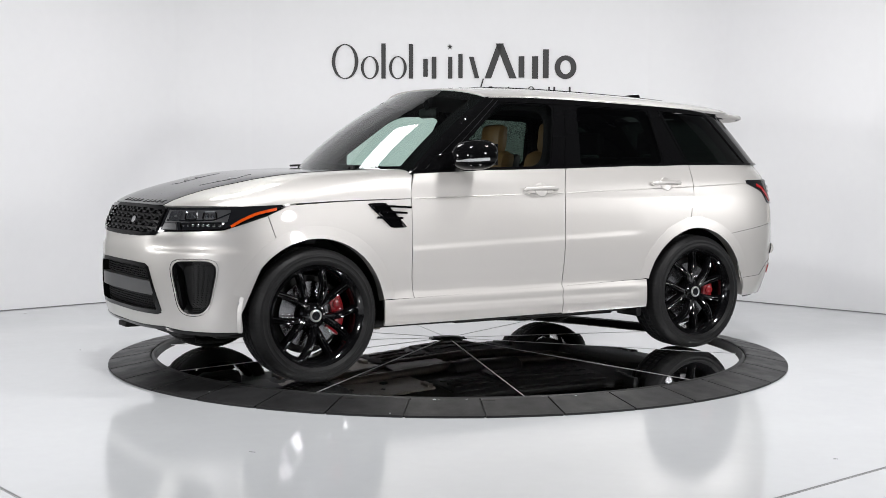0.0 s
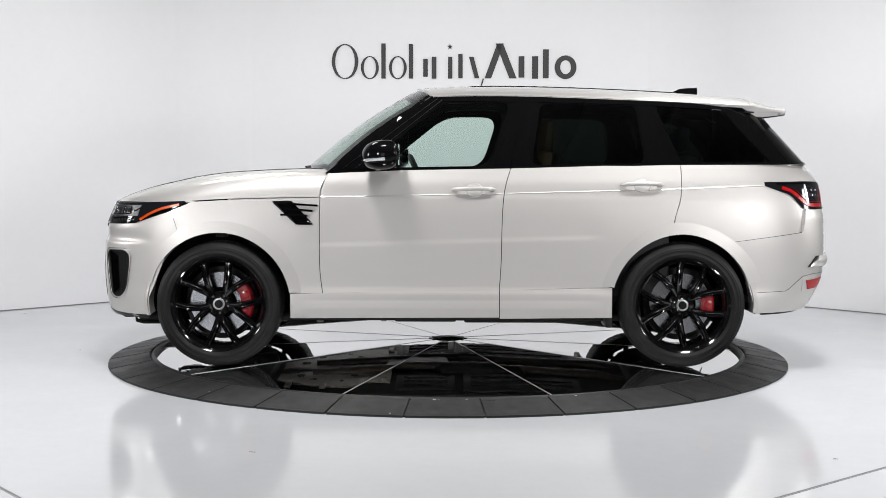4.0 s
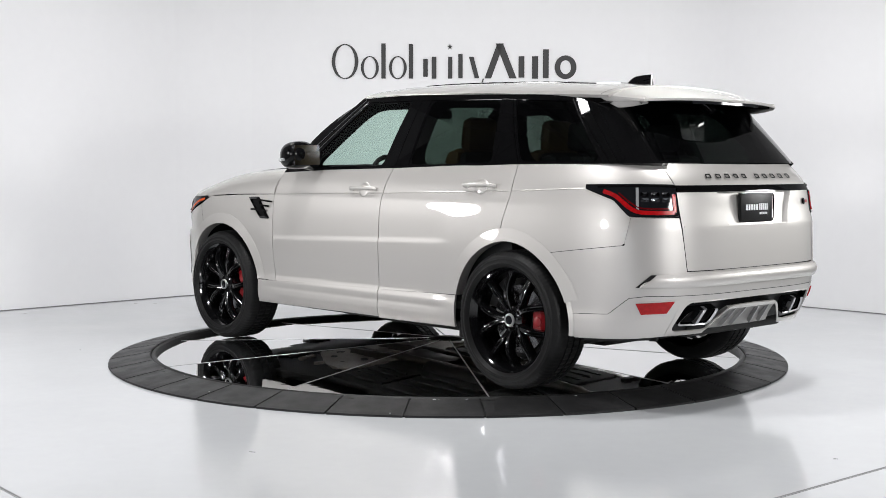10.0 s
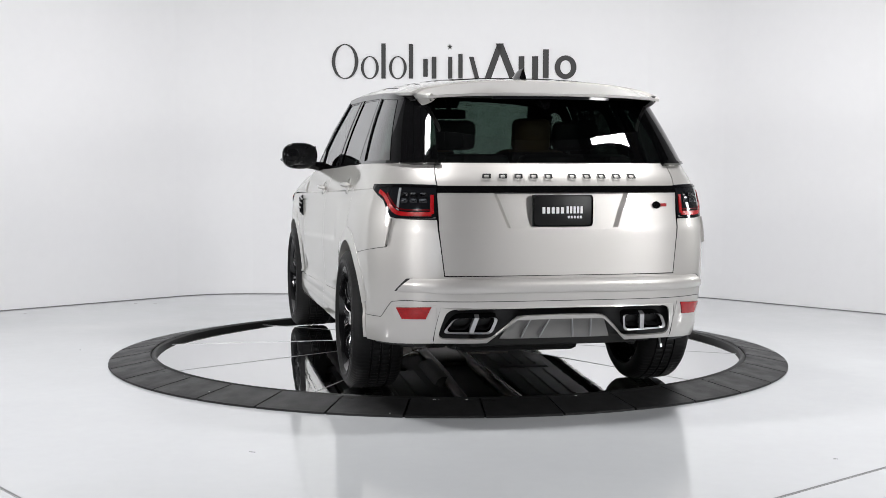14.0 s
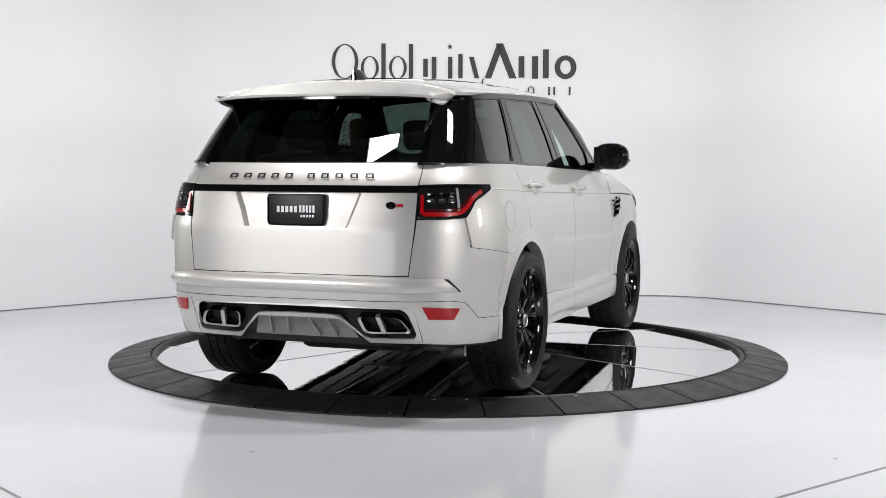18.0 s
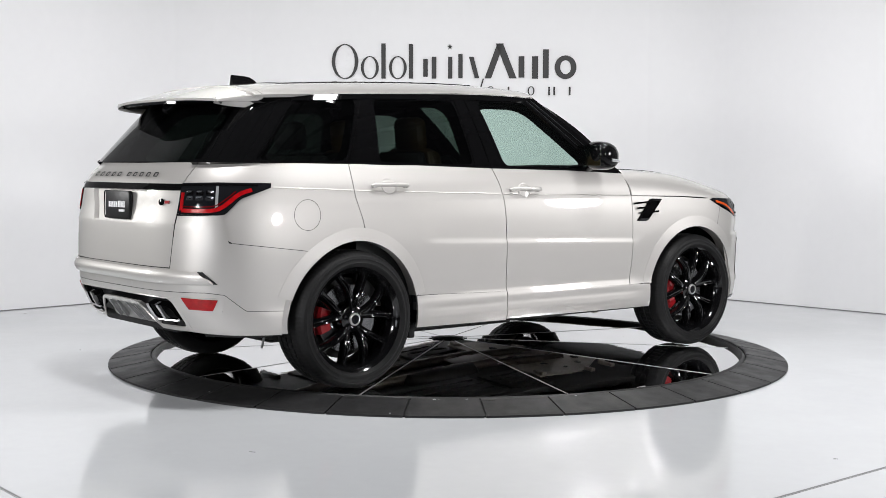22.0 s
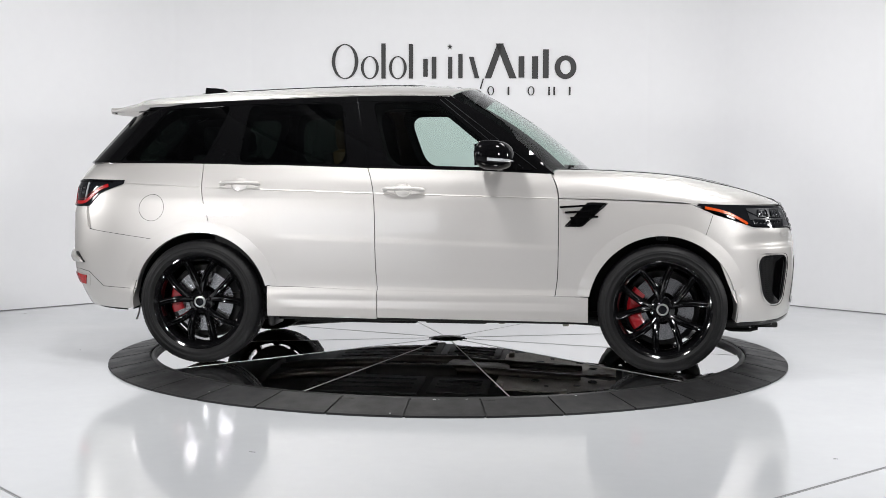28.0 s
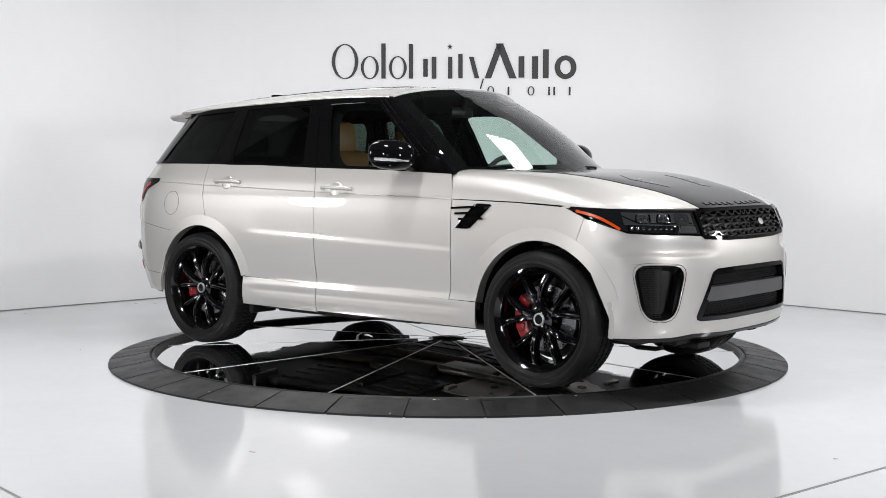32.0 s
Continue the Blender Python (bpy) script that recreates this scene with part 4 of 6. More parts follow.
# raised badge letters as plain blocks on the bonnet's lip
for k in range(10):
    y = 0.36 - 0.072 * k - (0.03 if k > 4 else 0.0)
    x = hood_front(y) - 0.045
    car_part("badge_block", on_hood([(x - 0.014, y - 0.020), (x + 0.014, y - 0.020), (x + 0.014, y + 0.020), (x - 0.014, y + 0.020)], 0.0065, 2), GLOSS_BLACK, bonnet)

# ---- front bumper: a lattice of cells on the skin, open at the intakes ----
def lattice(nodes, keep, side, n=6, off=0.0):
    """nodes[column][row] of (s, z); keep(column, row) says which cells have skin."""
    bm = bmesh.new()
    for i in range(len(nodes) - 1):
        for j in range(min(len(nodes[i]), len(nodes[i + 1])) - 1):
            if keep(i, j):
                m = patch_map(along([nodes[i][j], nodes[i + 1][j]]), along([nodes[i][j + 1], nodes[i + 1][j + 1]]))
                shell(on_skin(body, m, side, off), n, n, 0, bm=bm)
    bmesh.ops.remove_doubles(bm, verts=bm.verts, dist=0.0008)
    return bm


FB = [
    [(0.448, 0.325), (0.456, 0.43), (0.335, 0.708), (0.2345, 0.790), (0.3025, 0.983)],
    [(0.60, 0.325), (0.640, 0.425), (0.570, 0.738), (0.540, 0.80), (0.520, 0.913)],
    [(0.80, 0.330), (0.815, 0.423), (0.885, 0.730), (0.830, 0.80), (0.80, 0.897)],
    [(0.945, 0.345), (0.958, 0.420), (1.090, 0.688), (1.04, 0.79), (1.0, 0.884)],
    [(1.25, 0.335), (1.25, 0.420), (1.30, 0.695), (1.30, 0.79), (1.30, 0.866)],
    [(1.60, 0.334), (1.60, 0.420), (1.60, 0.695), (1.60, 0.79), (1.60, 0.862)]]


def mesh_screen(corners, side, off, rows, cols, half=0.0035):
    """A screen of crossing bars inside an opening."""
    a, b, c, d = corners
    m = patch_map(along([a, b]), along([d, c]))
    bm = bmesh.new()
    for r in range(rows + 1):
        pts = [m(i / cols, min(max((r + 0.25 * (-1) ** i) / rows, 0), 1)) for i in range(cols + 1)]
        for i in range(cols):
            p, q = pts[i], pts[i + 1]
            w = [body(p[0], p[1] - half, off), body(q[0], q[1] - half, off), body(q[0], q[1] + half, off), body(p[0], p[1] + half, off)]
            w2 = [body(p[0], p[1] - half, off - 0.01), body(q[0], q[1] - half, off - 0.01), body(q[0], q[1] + half, off - 0.01), body(p[0], p[1] + half, off - 0.01)]
            f = [bm.verts.new((v.x, v.y * side, v.z)) for v in w]
            g = [bm.verts.new((v.x, v.y * side, v.z)) for v in w2]
            bm.faces.new(f)
            bm.faces.new((f[0], g[0], g[1], f[1]))
            bm.faces.new((f[3], f[2], g[2], g[3]))
    bmesh.ops.recalc_face_normals(bm, faces=bm.faces)
    return bm


def between(outer, inner, side, off0, off1, depth):
    """A band of skin between two open ways with equally many points."""
    def pick(w, u):
        f = u * (len(w) - 1)
        i = min(int(f), len(w) - 2)
        return [w[i][k] + (w[i + 1][k] - w[i][k]) * (f - i) for k in (0, 1)]

    def fn(u, v):
        a, b = pick(outer, u), pick(inner, u)
        p = body(a[0] + (b[0] - a[0]) * v, a[1] + (b[1] - a[1]) * v, off0 + (off1 - off0) * v)
        return (p.x, p.y * side, p.z)
    return shell(fn, (len(outer) - 1) * 2, 3, depth)


for side in (1, -1):
    bumper = car_part("front_bumper", lattice(FB, lambda i, j: (i, j) not in ((1, 1), (3, 1), (4, 1)), side, 8), PAINT, car)
    pts = [FB[1][1], FB[2][1], FB[2][2], FB[1][2]]
    intake = car_part("side_intake", slab_on(body, [(0.60, 0.40), (0.85, 0.40), (0.92, 0.76), (0.54, 0.76)], side, -0.075, 0.0), TRIM_BLACK, car, "deep black side air intake")
    car_part("intake_surround", outline_ring(body, rounded_outline(pts, 0.085), side, 0.004, -0.07, 0.78, 80, grow=0.05), TRIM_BLACK, intake, "black intake frame")
    square, softer = rounded_outline(pts, 0.004), rounded_outline([(p[0] + (0.73 - p[0]) * 0.02, p[1] + (0.58 - p[1]) * 0.02) for p in pts], 0.095)
    car_part("intake_corner", between(square + square[:1], softer + softer[:1], side, 0.0, 0.002, 0.002), PAINT, bumper)
    car_part("intake_mesh", mesh_screen([(0.655, 0.44), (0.745, 0.44), (0.745, 0.72), (0.60, 0.72)], side, -0.028, 22, 8, 0.0025), TRIM_BLACK, intake)
    car_part("intake_blade", slab_on(body, [(0.795, 0.44), (0.815, 0.44), (0.880, 0.715), (0.845, 0.715)], side, -0.012, 0.05), GLOSS_BLACK, intake)
    pts = [FB[3][1], FB[5][1], FB[5][2], FB[3][2]]
    centre = car_part("centre_intake", slab_on(body, [(0.93, 0.40), (1.60, 0.40), (1.60, 0.71), (1.06, 0.71)], side, -0.08, 0.0), TRIM_BLACK, car, "wide black centre air intake")
    car_part("intake_edge", strip_on(body, [(1.60, 0.694), (1.30, 0.694), (1.125, 0.690), (1.088, 0.676), (0.968, 0.440), (0.985, 0.425), (1.25, 0.421), (1.60, 0.421)], 0.012, side, 0.003, 0.06, 80, False), GLOSS_BLACK, centre)
    car_part("intake_mesh", mesh_screen([(1.07, 0.615), (1.60, 0.615), (1.60, 0.69), (1.095, 0.685)], side, -0.035, 5, 34, 0.0025), TRIM_BLACK, centre)
    car_part("intake_mesh", mesh_screen([(0.98, 0.43), (1.60, 0.43), (1.60, 0.52), (1.015, 0.52)], side, -0.035, 6, 36, 0.0025), TRIM_BLACK, centre)
    # the bar's base grey is raised for the light it catches
    car_part("plate_bar", slab_on(body, [(1.005, 0.520), (1.60, 0.522), (1.60, 0.604), (1.045, 0.600)], side, -0.004, 0.05, 14), BAR_GREY, centre, "dark grey satin cross bar, lightened for its sheen")
    car_part("intake_pillar", slab_on(body, [(0.968, 0.43), (0.998, 0.43), (1.045, 0.53), (1.005, 0.53)], side, 0.002, 0.05, 4), GLOSS_BLACK, centre)
    car_part("lower_lip", shell(on_skin(body, patch_map(along([(0.47, 0.304), (0.62, 0.305), (0.80, 0.309), (0.95, 0.324), (1.25, 0.317), (1.60, 0.316)]), along([(0.45, 0.322), (0.62, 0.324), (0.80, 0.329), (0.95, 0.343), (1.25, 0.333), (1.60, 0.332)])), side, 0.003), 60, 4, 0.03), GLOSS_BLACK, car, "gloss black lower lip")
    car_part("tow_bracket", tube([(0.62, side * 0.60, 0.31), (0.60, side * 0.60, 0.252), (0.56, side * 0.60, 0.243), (0.44, side * 0.60, 0.243), (0.40, side * 0.60, 0.255), (0.38, side * 0.60, 0.31)], 0.014, 8), UNDER, car)
    car_part("mid_silencer", tube([(-1.36, side * 0.17, 0.285), (-1.40, side * 0.17, 0.285), (-1.95, side * 0.17, 0.285), (-1.99, side * 0.17, 0.285)], [0.035, 0.070, 0.070, 0.035], 16), UNDER, car)
    car_part("parking_sensor", slab_on(body, [(0.462, 0.482), (0.478, 0.482), (0.478, 0.498), (0.462, 0.498)], side, 0.004, 0.004, 3), SILVER, bumper)
    car_part("washer_cover", outline_ring(body, [(0.80, 0.845), (0.89, 0.842), (0.875, 0.875), (0.79, 0.88)], side, 0.0015, 0.0015, 0.93, 32), SILVER, bumper)
    # radiator grille
    grille = car_part("grille", shell(on_skin(body, patch_map(along([(1.005, 0.868), (1.60, 0.852)]), along([(0.965, 1.030), (1.60, 1.030)])), side, -0.025), 20, 6, 0.01), TRIM_BLACK, car, "black patterned radiator grille")
    car_part("grille_frame", strip_on(body, [(1.60, 0.862), (1.25, 0.866), (1.014, 0.878), (0.978, 1.020), (1.25, 1.028), (1.60, 1.028)], 0.010, side, 0.006, 0.035, 80, False), GLOSS_BLACK, grille)
    for r in range(4):
        z0 = 0.886 + 0.0365 * r
        for k in range(7):
            s0 = 0.960 + 0.126 * k + (0.063 if r % 2 else 0.0)
            a, b = max(s0, 0.998), min(s0 + 0.126, 1.60)
            if b - a > 0.04:
                way = [(a, z0), (a + 0.20 * (b - a), z0 + 0.002), (a + 0.34 * (b - a), z0 + 0.016), (a + 0.66 * (b - a), z0 + 0.016), (a + 0.80 * (b - a), z0 + 0.002), (b, z0)]
                bar = car_part("grille_bar", strip_on(body, way, 0.0048, side, 0.004, 0.018, 18, False), GRILLE_BLACK, grille)
                # the highlight on the bar's top is drawn as a dark chrome line
                car_part("bar_highlight", strip_on(body, [(q[0], q[1] + 0.0046) for q in way[1:5]], 0.0012, side, 0.0052, 0.003, 14, False), CHROME_DARK, bar, "upper edge in dark chrome for its highlight")
car_part("grille_badge", outline_ring(body, [(1.395 + 0.038 * math.cos(a * 0.3927), 0.944 + 0.019 * math.sin(a * 0.3927)) for a in range(16)], 1, 0.014, 0.016, 0.03, 32), SILVER, grille, "small oval badge")

# ---- rear: bumper, tailgate ----
RB = [
    [(-3.400, 0.345), (-3.374, 0.420), (-3.352, 0.52), (-3.30, 0.655), (-3.262, 0.706), (-3.22, 0.792)],
    [(-3.66, 0.352), (-3.66, 0.395), (-3.668, 0.552), (-3.690, 0.632), (-3.742, 0.706), (-3.637, 0.854), (-3.668, 0.998)],
    [(-3.840, 0.362), (-3.845, 0.388), (-3.900, 0.556), (-3.910, 0.640), (-3.918, 0.714), (-3.902, 0.854), (-3.882, 0.998)],
    [(-4.090, 0.362), (-4.100, 0.385), (-4.230, 0.558), (-4.230, 0.642), (-4.230, 0.716)],
    [(-4.45, 0.366), (-4.45, 0.388), (-4.45, 0.560), (-4.45, 0.642), (-4.45, 0.716)]]
TG = [
    [(-3.9215, 0.7195), (-3.8945, 0.955), (-3.8755, 1.133)],
    [(-4.17, 0.7195), (-4.187, 0.955), (-4.120, 1.133)],
    [(-4.45, 0.7195), (-4.45, 0.955), (-4.45, 1.133)]]


def rounded_way(pts, r, n=5):
    """An open way with its inner corners rounded by about r."""
    out = [pts[0]]
    for p, q, t in zip(pts, pts[1:], pts[2:]):
        a = [q[k] + (p[k] - q[k]) * min(r / math.dist(p, q), 0.45) for k in (0, 1)]
        b = [q[k] + (t[k] - q[k]) * min(r / math.dist(t, q), 0.45) for k in (0, 1)]
        out += [tuple(a[k] * (1 - u) ** 2 + q[k] * 2 * u * (1 - u) + b[k] * u * u for k in (0, 1)) for u in (j / n for j in range(n + 1))]
    return out + [pts[-1]]


for side in (1, -1):
    bumper = car_part("rear_bumper", lattice(RB, lambda i, j: not (i in (2, 3) and j in (0, 1)), side, 8), PAINT, car)
    outer = [(-4.45, 0.560), (-4.23, 0.558), (-3.900, 0.556), (-3.840, 0.362), (-4.085, 0.362), (-4.235, 0.488), (-4.45, 0.490)]
    inner = [(-4.45, 0.552), (-4.23, 0.551), (-3.930, 0.550), (-3.862, 0.388), (-4.105, 0.384), (-4.240, 0.510), (-4.45, 0.514)]
    car_part("opening_frame", between(rounded_way(outer, 0.004), rounded_way(inner, 0.042), side, 0.0, 0.003, 0.008), PAINT, bumper)
    shelf_low = along([(-4.45, 0.634), (-3.93, 0.632), (-3.705, 0.634)])
    shelf_top = along([(-4.45, 0.706), (-3.94, 0.706), (-3.775, 0.702)])
    def ledge(u, v, side=side, m=patch_map(shelf_low, shelf_top)):
        q = m(u, v)
        p = body(q[0], q[1], 0.004 + 0.024 * math.sin(math.pi * (0.10 + 0.80 * v)) ** 0.8 - 0.004 * v)
        return (p.x, p.y * side, p.z)
    car_part("bumper_shelf", shell(ledge, 44, 10, 0.026), PAINT, bumper, "raised ledge along the bumper")
    car_part("ledge_vent", slab_on(body, [(-3.712, 0.634), (-3.688, 0.634), (-3.752, 0.700), (-3.782, 0.702)], side, 0.008, 0.008, 5), TRIM_BLACK, bumper)
    car_part("bumper_seam", strip_on(body, [(-4.45, 0.588), (-3.74, 0.588), (-3.66, 0.575), (-3.57, 0.485), (-3.36, 0.475)], 0.0014, side, 0.0010, 0.002, 60, False), SEAL, bumper)
    car_part("reflector_dish", slab_on(body, [(-3.875, 0.484), (-3.675, 0.480), (-3.660, 0.556), (-3.885, 0.568)], side, 0.0025, 0.003, 6), PAINT, bumper)
    car_part("fog_reflector", slab_on(body, [(-3.830, 0.497), (-3.715, 0.490), (-3.690, 0.548), (-3.862, 0.560)], side, 0.008, 0.01, 6), RED_LENS, bumper, "red reflector")
    for s0, z0 in ((-3.85, 0.610), (-4.24, 0.612), (-3.60, 0.545)):
        car_part("parking_sensor", outline_ring(body, [(s0 + 0.011 * math.cos(a * 0.785), z0 + 0.010 * math.sin(a * 0.785)) for a in range(8)], side, 0.002, 0.002, 0.75, 16), SILVER, bumper)
    valance = car_part("rear_valance", slab_on(body, [(-4.45, 0.36), (-3.82, 0.36), (-3.88, 0.575), (-4.45, 0.575)], side, -0.045, 0.0, 12), TRIM_BLACK, car, "black rear valance round the tailpipes")
    pipe = rounded_outline([(-3.890, 0.420), (-4.112, 0.415), (-4.148, 0.508), (-3.952, 0.504)], 0.028)
    car_part("tailpipe", outline_ring(body, pipe, side, 0.004, -0.004, 0.885, 64), SILVER, valance, "twin chrome tailpipe finisher")
    car_part("tailpipe_rim", outline_ring(body, pipe, side, -0.045, 0.004, 0.995, 64), GLOSS_BLACK, valance)
    car_part("pipe_divider", slab_on(body, [(-4.029, 0.420), (-4.009, 0.420), (-4.040, 0.506), (-4.060, 0.506)], side, 0.0, 0.03, 4), SILVER, valance)
    for k in (0, 1):
        hole = rounded_outline([(-3.918 - 0.106 * k, 0.431), (-4.000 - 0.098 * k, 0.428), (-4.036 - 0.098 * k, 0.496), (-3.960 - 0.098 * k, 0.493)], 0.022)
        car_part("pipe_bore", outline_ring(body, hole, side, -0.012, -0.10, 0.80, 40), TRIM_BLACK, valance)
    # diffuser: a hollow panel that sweeps in under the rim, with fins
    def scoop(u, v, side=side):
        zt = 0.490 - 0.135 * v
        p = body(-4.45 + (0.215 - 0.05 * v + 0.135 * v) * u, zt, -0.006 - 0.030 * math.sin(math.pi * 0.5 * min(v * 1.3, 1)))
        return (p.x, p.y * side, p.z)
    car_part("diffuser", shell(scoop, 16, 10, 0.02), DIFFUSER, valance, "satin grey diffuser")
    for s0 in (-4.395, -4.300):
        def fin(u, v, s0=s0, side=side):
            z = 0.488 - 0.115 * v
            p = body(s0 + 0.035 * v, z, -0.040 + (0.042 - 0.018 * v) * u)
            return (p.x, p.y * side, p.z)
        car_part("diffuser_fin", shell(fin, 3, 6, 0.006, (-3.85, side * (abs(body(s0, 0.45).y) + 0.1), 0.43)), SILVER, valance)
    car_part("exhaust_hanger", tube([(-3.58, side * 0.50, 0.36), (-3.60, side * 0.50, 0.325), (-3.63, side * 0.50, 0.318)], [0.035, 0.030, 0.012], 10), UNDER, car)
    gate = car_part("tailgate", lattice(TG, lambda i, j: (i, j) != (1, 1), side, 8), PAINT, car)
    car_part("plate_recess", slab_on(body, [(-4.45, 0.945), (-4.17, 0.945), (-4.10, 1.145), (-4.45, 1.145)], side, -0.022, 0.0, 6), PAINT, gate)
    car_part("recess_edge", shell(lambda u, v, side=side: (lambda p: (p.x, p.y * side, p.z))(body(-4.187 + 0.067 * u - 0.02 * v, 0.955 + 0.178 * u + 0.0 * v, -0.024 * v)), 6, 2, 0.0), PAINT, gate)
    car_part("recess_lip", strip_on(body, [(-4.45, 0.953), (-4.185, 0.953)], 0.004, side, 0.0015, 0.03, 12, False), PAINT, gate)
    car_part("gate_crease", strip_on(body, [(-4.20, 0.952), (-4.05, 0.952), (-3.905, 0.952)], 0.0035, side, 0.0025, 0.004, 20), PAINT, gate)
    car_part("gate_strip", shell(on_skin(body, patch_map(along([(-4.45, 1.134), (-3.876, 1.134)]), along([(-4.45, 1.168), (-3.872, 1.168)])), side, 0.006), 20, 3, 0.02), GLOSS_BLACK, gate, "gloss black strip")
    car_part("gate_top", shell(on_skin(body, patch_map(along([(-4.45, 1.170), (-3.874, 1.170)]), along([(-4.45, 1.283), (-3.828, 1.286)])), side, 0.0), 20, 10, 0.014), PAINT, gate)
    for k in range(5):
        s0 = -4.45 + 0.076 * k + 0.062
        car_part("badge_block", outline_ring(body, rounded_outline([(s0 - 0.020, 1.203), (s0 + 0.020, 1.203), (s0 + 0.020, 1.227), (s0 - 0.020, 1.227)], 0.005), side, 0.007, 0.006, 0.52, 40), TRIM_BLACK, gate)
car_part("round_badge", outline_ring(body, [(-3.990 + 0.021 * math.cos(a * 0.3927), 1.070 + 0.019 * math.sin(a * 0.3927)) for a in range(16)], -1, 0.006, 0.010, 0.05, 32), GLOSS_BLACK, gate, "dark round emblem")
car_part("red_badge", slab_on(body, [(-3.967, 1.062), (-3.938, 1.062), (-3.936, 1.078), (-3.965, 1.078)], -1, 0.006, 0.006, 3), RED_BRAKE, gate, "red emblem")
# show plate in the recess
plate_x = tail_x(1.04) - 0.002
plate = car_part("show_plate", new_box(plate_x, plate_x + 0.02, -0.16, 0.16, 0.965, 1.125, bevel=0.006), TRIM_BLACK, gate, "black show plate with white bars")
for y0, y1, z0, z1 in ((-0.005, 0.118, 1.03, 1.062), (-0.105, -0.012, 1.03, 1.066), (-0.10, -0.02, 1.005, 1.018)):
    n = 5
    for k in range(n):
        a = y0 + (y1 - y0) * k / n
        car_part("plate_bar", new_box(plate_x - 0.003, plate_x + 0.002, a, a + (y1 - y0) / n * 0.6, z0, z1), WALL_PAINT, plate, smooth=False)
car_part("plate_frame", outline_ring(lambda s, z, off=0: Vector((plate_x - 0.004 - off, s, z)), rounded_outline([(-0.16, 0.965), (0.16, 0.965), (0.16, 1.125), (-0.16, 1.125)], 0.02), 1, 0.004, 0.0, 0.95, 60), GLOSS_BLACK, plate)

# ---- cabin: pillars, glass, roof ----
RAIL = curve((-1.30, 1.712), (-1.65, 1.720), (-2.0, 1.716), (-2.7, 1.692), (-3.1, 1.675), (-3.55, 1.655))
for side in (1, -1):
    def pillar(name, low, high, n=6, mat=GLOSS_BLACK, off=0.0, depth=0.02):
        return car_part(name, shell(on_skin(cabin, patch_map(along(low), along(high)), side, off), n, 16, depth), mat, car)
    # strips given rear to front at belt and rail
    pillar("a_pillar", [(-0.90, 1.252), (-0.67, 1.226)], [(-1.425, 1.690), (-1.335, 1.715)], 6)
    # thin chrome lines stand in for lamp glints along the gloss pillar edges
    for a, b in (((-0.86, 1.256), (-1.405, 1.692)), ((-0.775, 1.250), (-1.375, 1.700))):
        car_part("pillar_glint", strip_on(cabin, [a, b], 0.0022, side, 0.004, 0.005, 24, False), CHROME, car)
    pillar("b_pillar", [(-1.960, 1.268), (-1.725, 1.262)], [(-2.020, 1.682), (-1.853, 1.690)], 6)
    pillar("c_pillar", [(-2.985, 1.288), (-2.72, 1.282)], [(-2.830, 1.668), (-2.670, 1.674)], 6)
    pillar("d_pillar", [(-3.775, 1.290), (-3.500, 1.290)], [(-3.66, 1.640), (-3.345, 1.642)], 8)
    car_part("cant_rail", shell(on_skin(cabin, patch_map(along([(-3.62, 1.625), (-3.345, 1.635), (-2.75, 1.662), (-2.02, 1.680), (-1.425, 1.686)]),
                                                          along([(x, RAIL(x) + 0.004) for x in (-3.62, -3.2, -2.8, -2.4, -2.0, -1.65, -1.335)])), side, 0.002), 40, 4, 0.02), GLOSS_BLACK, car)
    car_part("belt_trim", shell(on_skin(cabin, patch_map(along([(-3.78, 1.284), (-2.9, 1.278), (-1.84, 1.252), (-0.69, 1.218)]),
                                                          along([(-3.78, 1.298), (-2.9, 1.294), (-1.84, 1.268), (-0.72, 1.236)])), side, 0.006), 50, 3, 0.03), GLOSS_BLACK, car)
    for name, low, high, mat, lab in (("front_window", [(-1.735, 1.258), (-0.86, 1.240)], [(-1.865, 1.692), (-1.415, 1.692)], FRONT_GLASS, "clear green-tinted side glass"),
                                      ("rear_window", [(-2.735, 1.278), (-1.945, 1.262)], [(-2.685, 1.670), (-2.01, 1.688)], DARK_GLASS, "dark privacy side glass"),
                                      ("quarter_window", [(-3.515, 1.284), (-2.975, 1.284)], [(-3.355, 1.645), (-2.82, 1.670)], DARK_GLASS, "dark privacy quarter glass")):
        pane = car_part(name, shell(on_skin(cabin, patch_map(along(low), along(high)), side, -0.006), 14, 10, 0.0), mat, car, lab)
        pane.visible_shadow = False
        ring = rounded_outline([low[0], low[1], high[1], high[0]], 0.05)
        lining = rounded_outline([low[0], low[1], high[1], high[0]], 0.13)
        car_part("window_lining", outline_ring(cabin, lining, side, -0.035, -0.075, 0.875, 80, grow=0.10), FELT, pane, "dark inner trim round the window")
        car_part("window_border", outline_ring(cabin, ring, side, -0.003, -0.004, 0.93, 80, grow=0.03), GLOSS_BLACK, pane)
    # seams on the pillars, in dark chrome to draw their pale reflected lines
    for a, b in (((-1.84, 1.268), (-1.94, 1.70)), ((-2.965, 1.292), (-2.79, 1.685)), ((-3.50, 1.296), (-3.345, 1.645))):
        car_part("pillar_seam", strip_on(cabin, [a, b], 0.0016, side, 0.0025, 0.003, 10, False), CHROME_DARK, car)
    car_part("quarter_light_bar", strip_on(cabin, [(-2.725, 1.285), (-2.765, 1.47), (-2.675, 1.665)], 0.008, side, 0.001, 0.01, 20, False), GLOSS_BLACK, car)

roof_mid = curve((-1.20, 1.790), (-1.45, 1.808), (-1.8, 1.815), (-2.3, 1.805), (-2.8, 1.783), (-3.2, 1.755), (-3.6, 1.715))


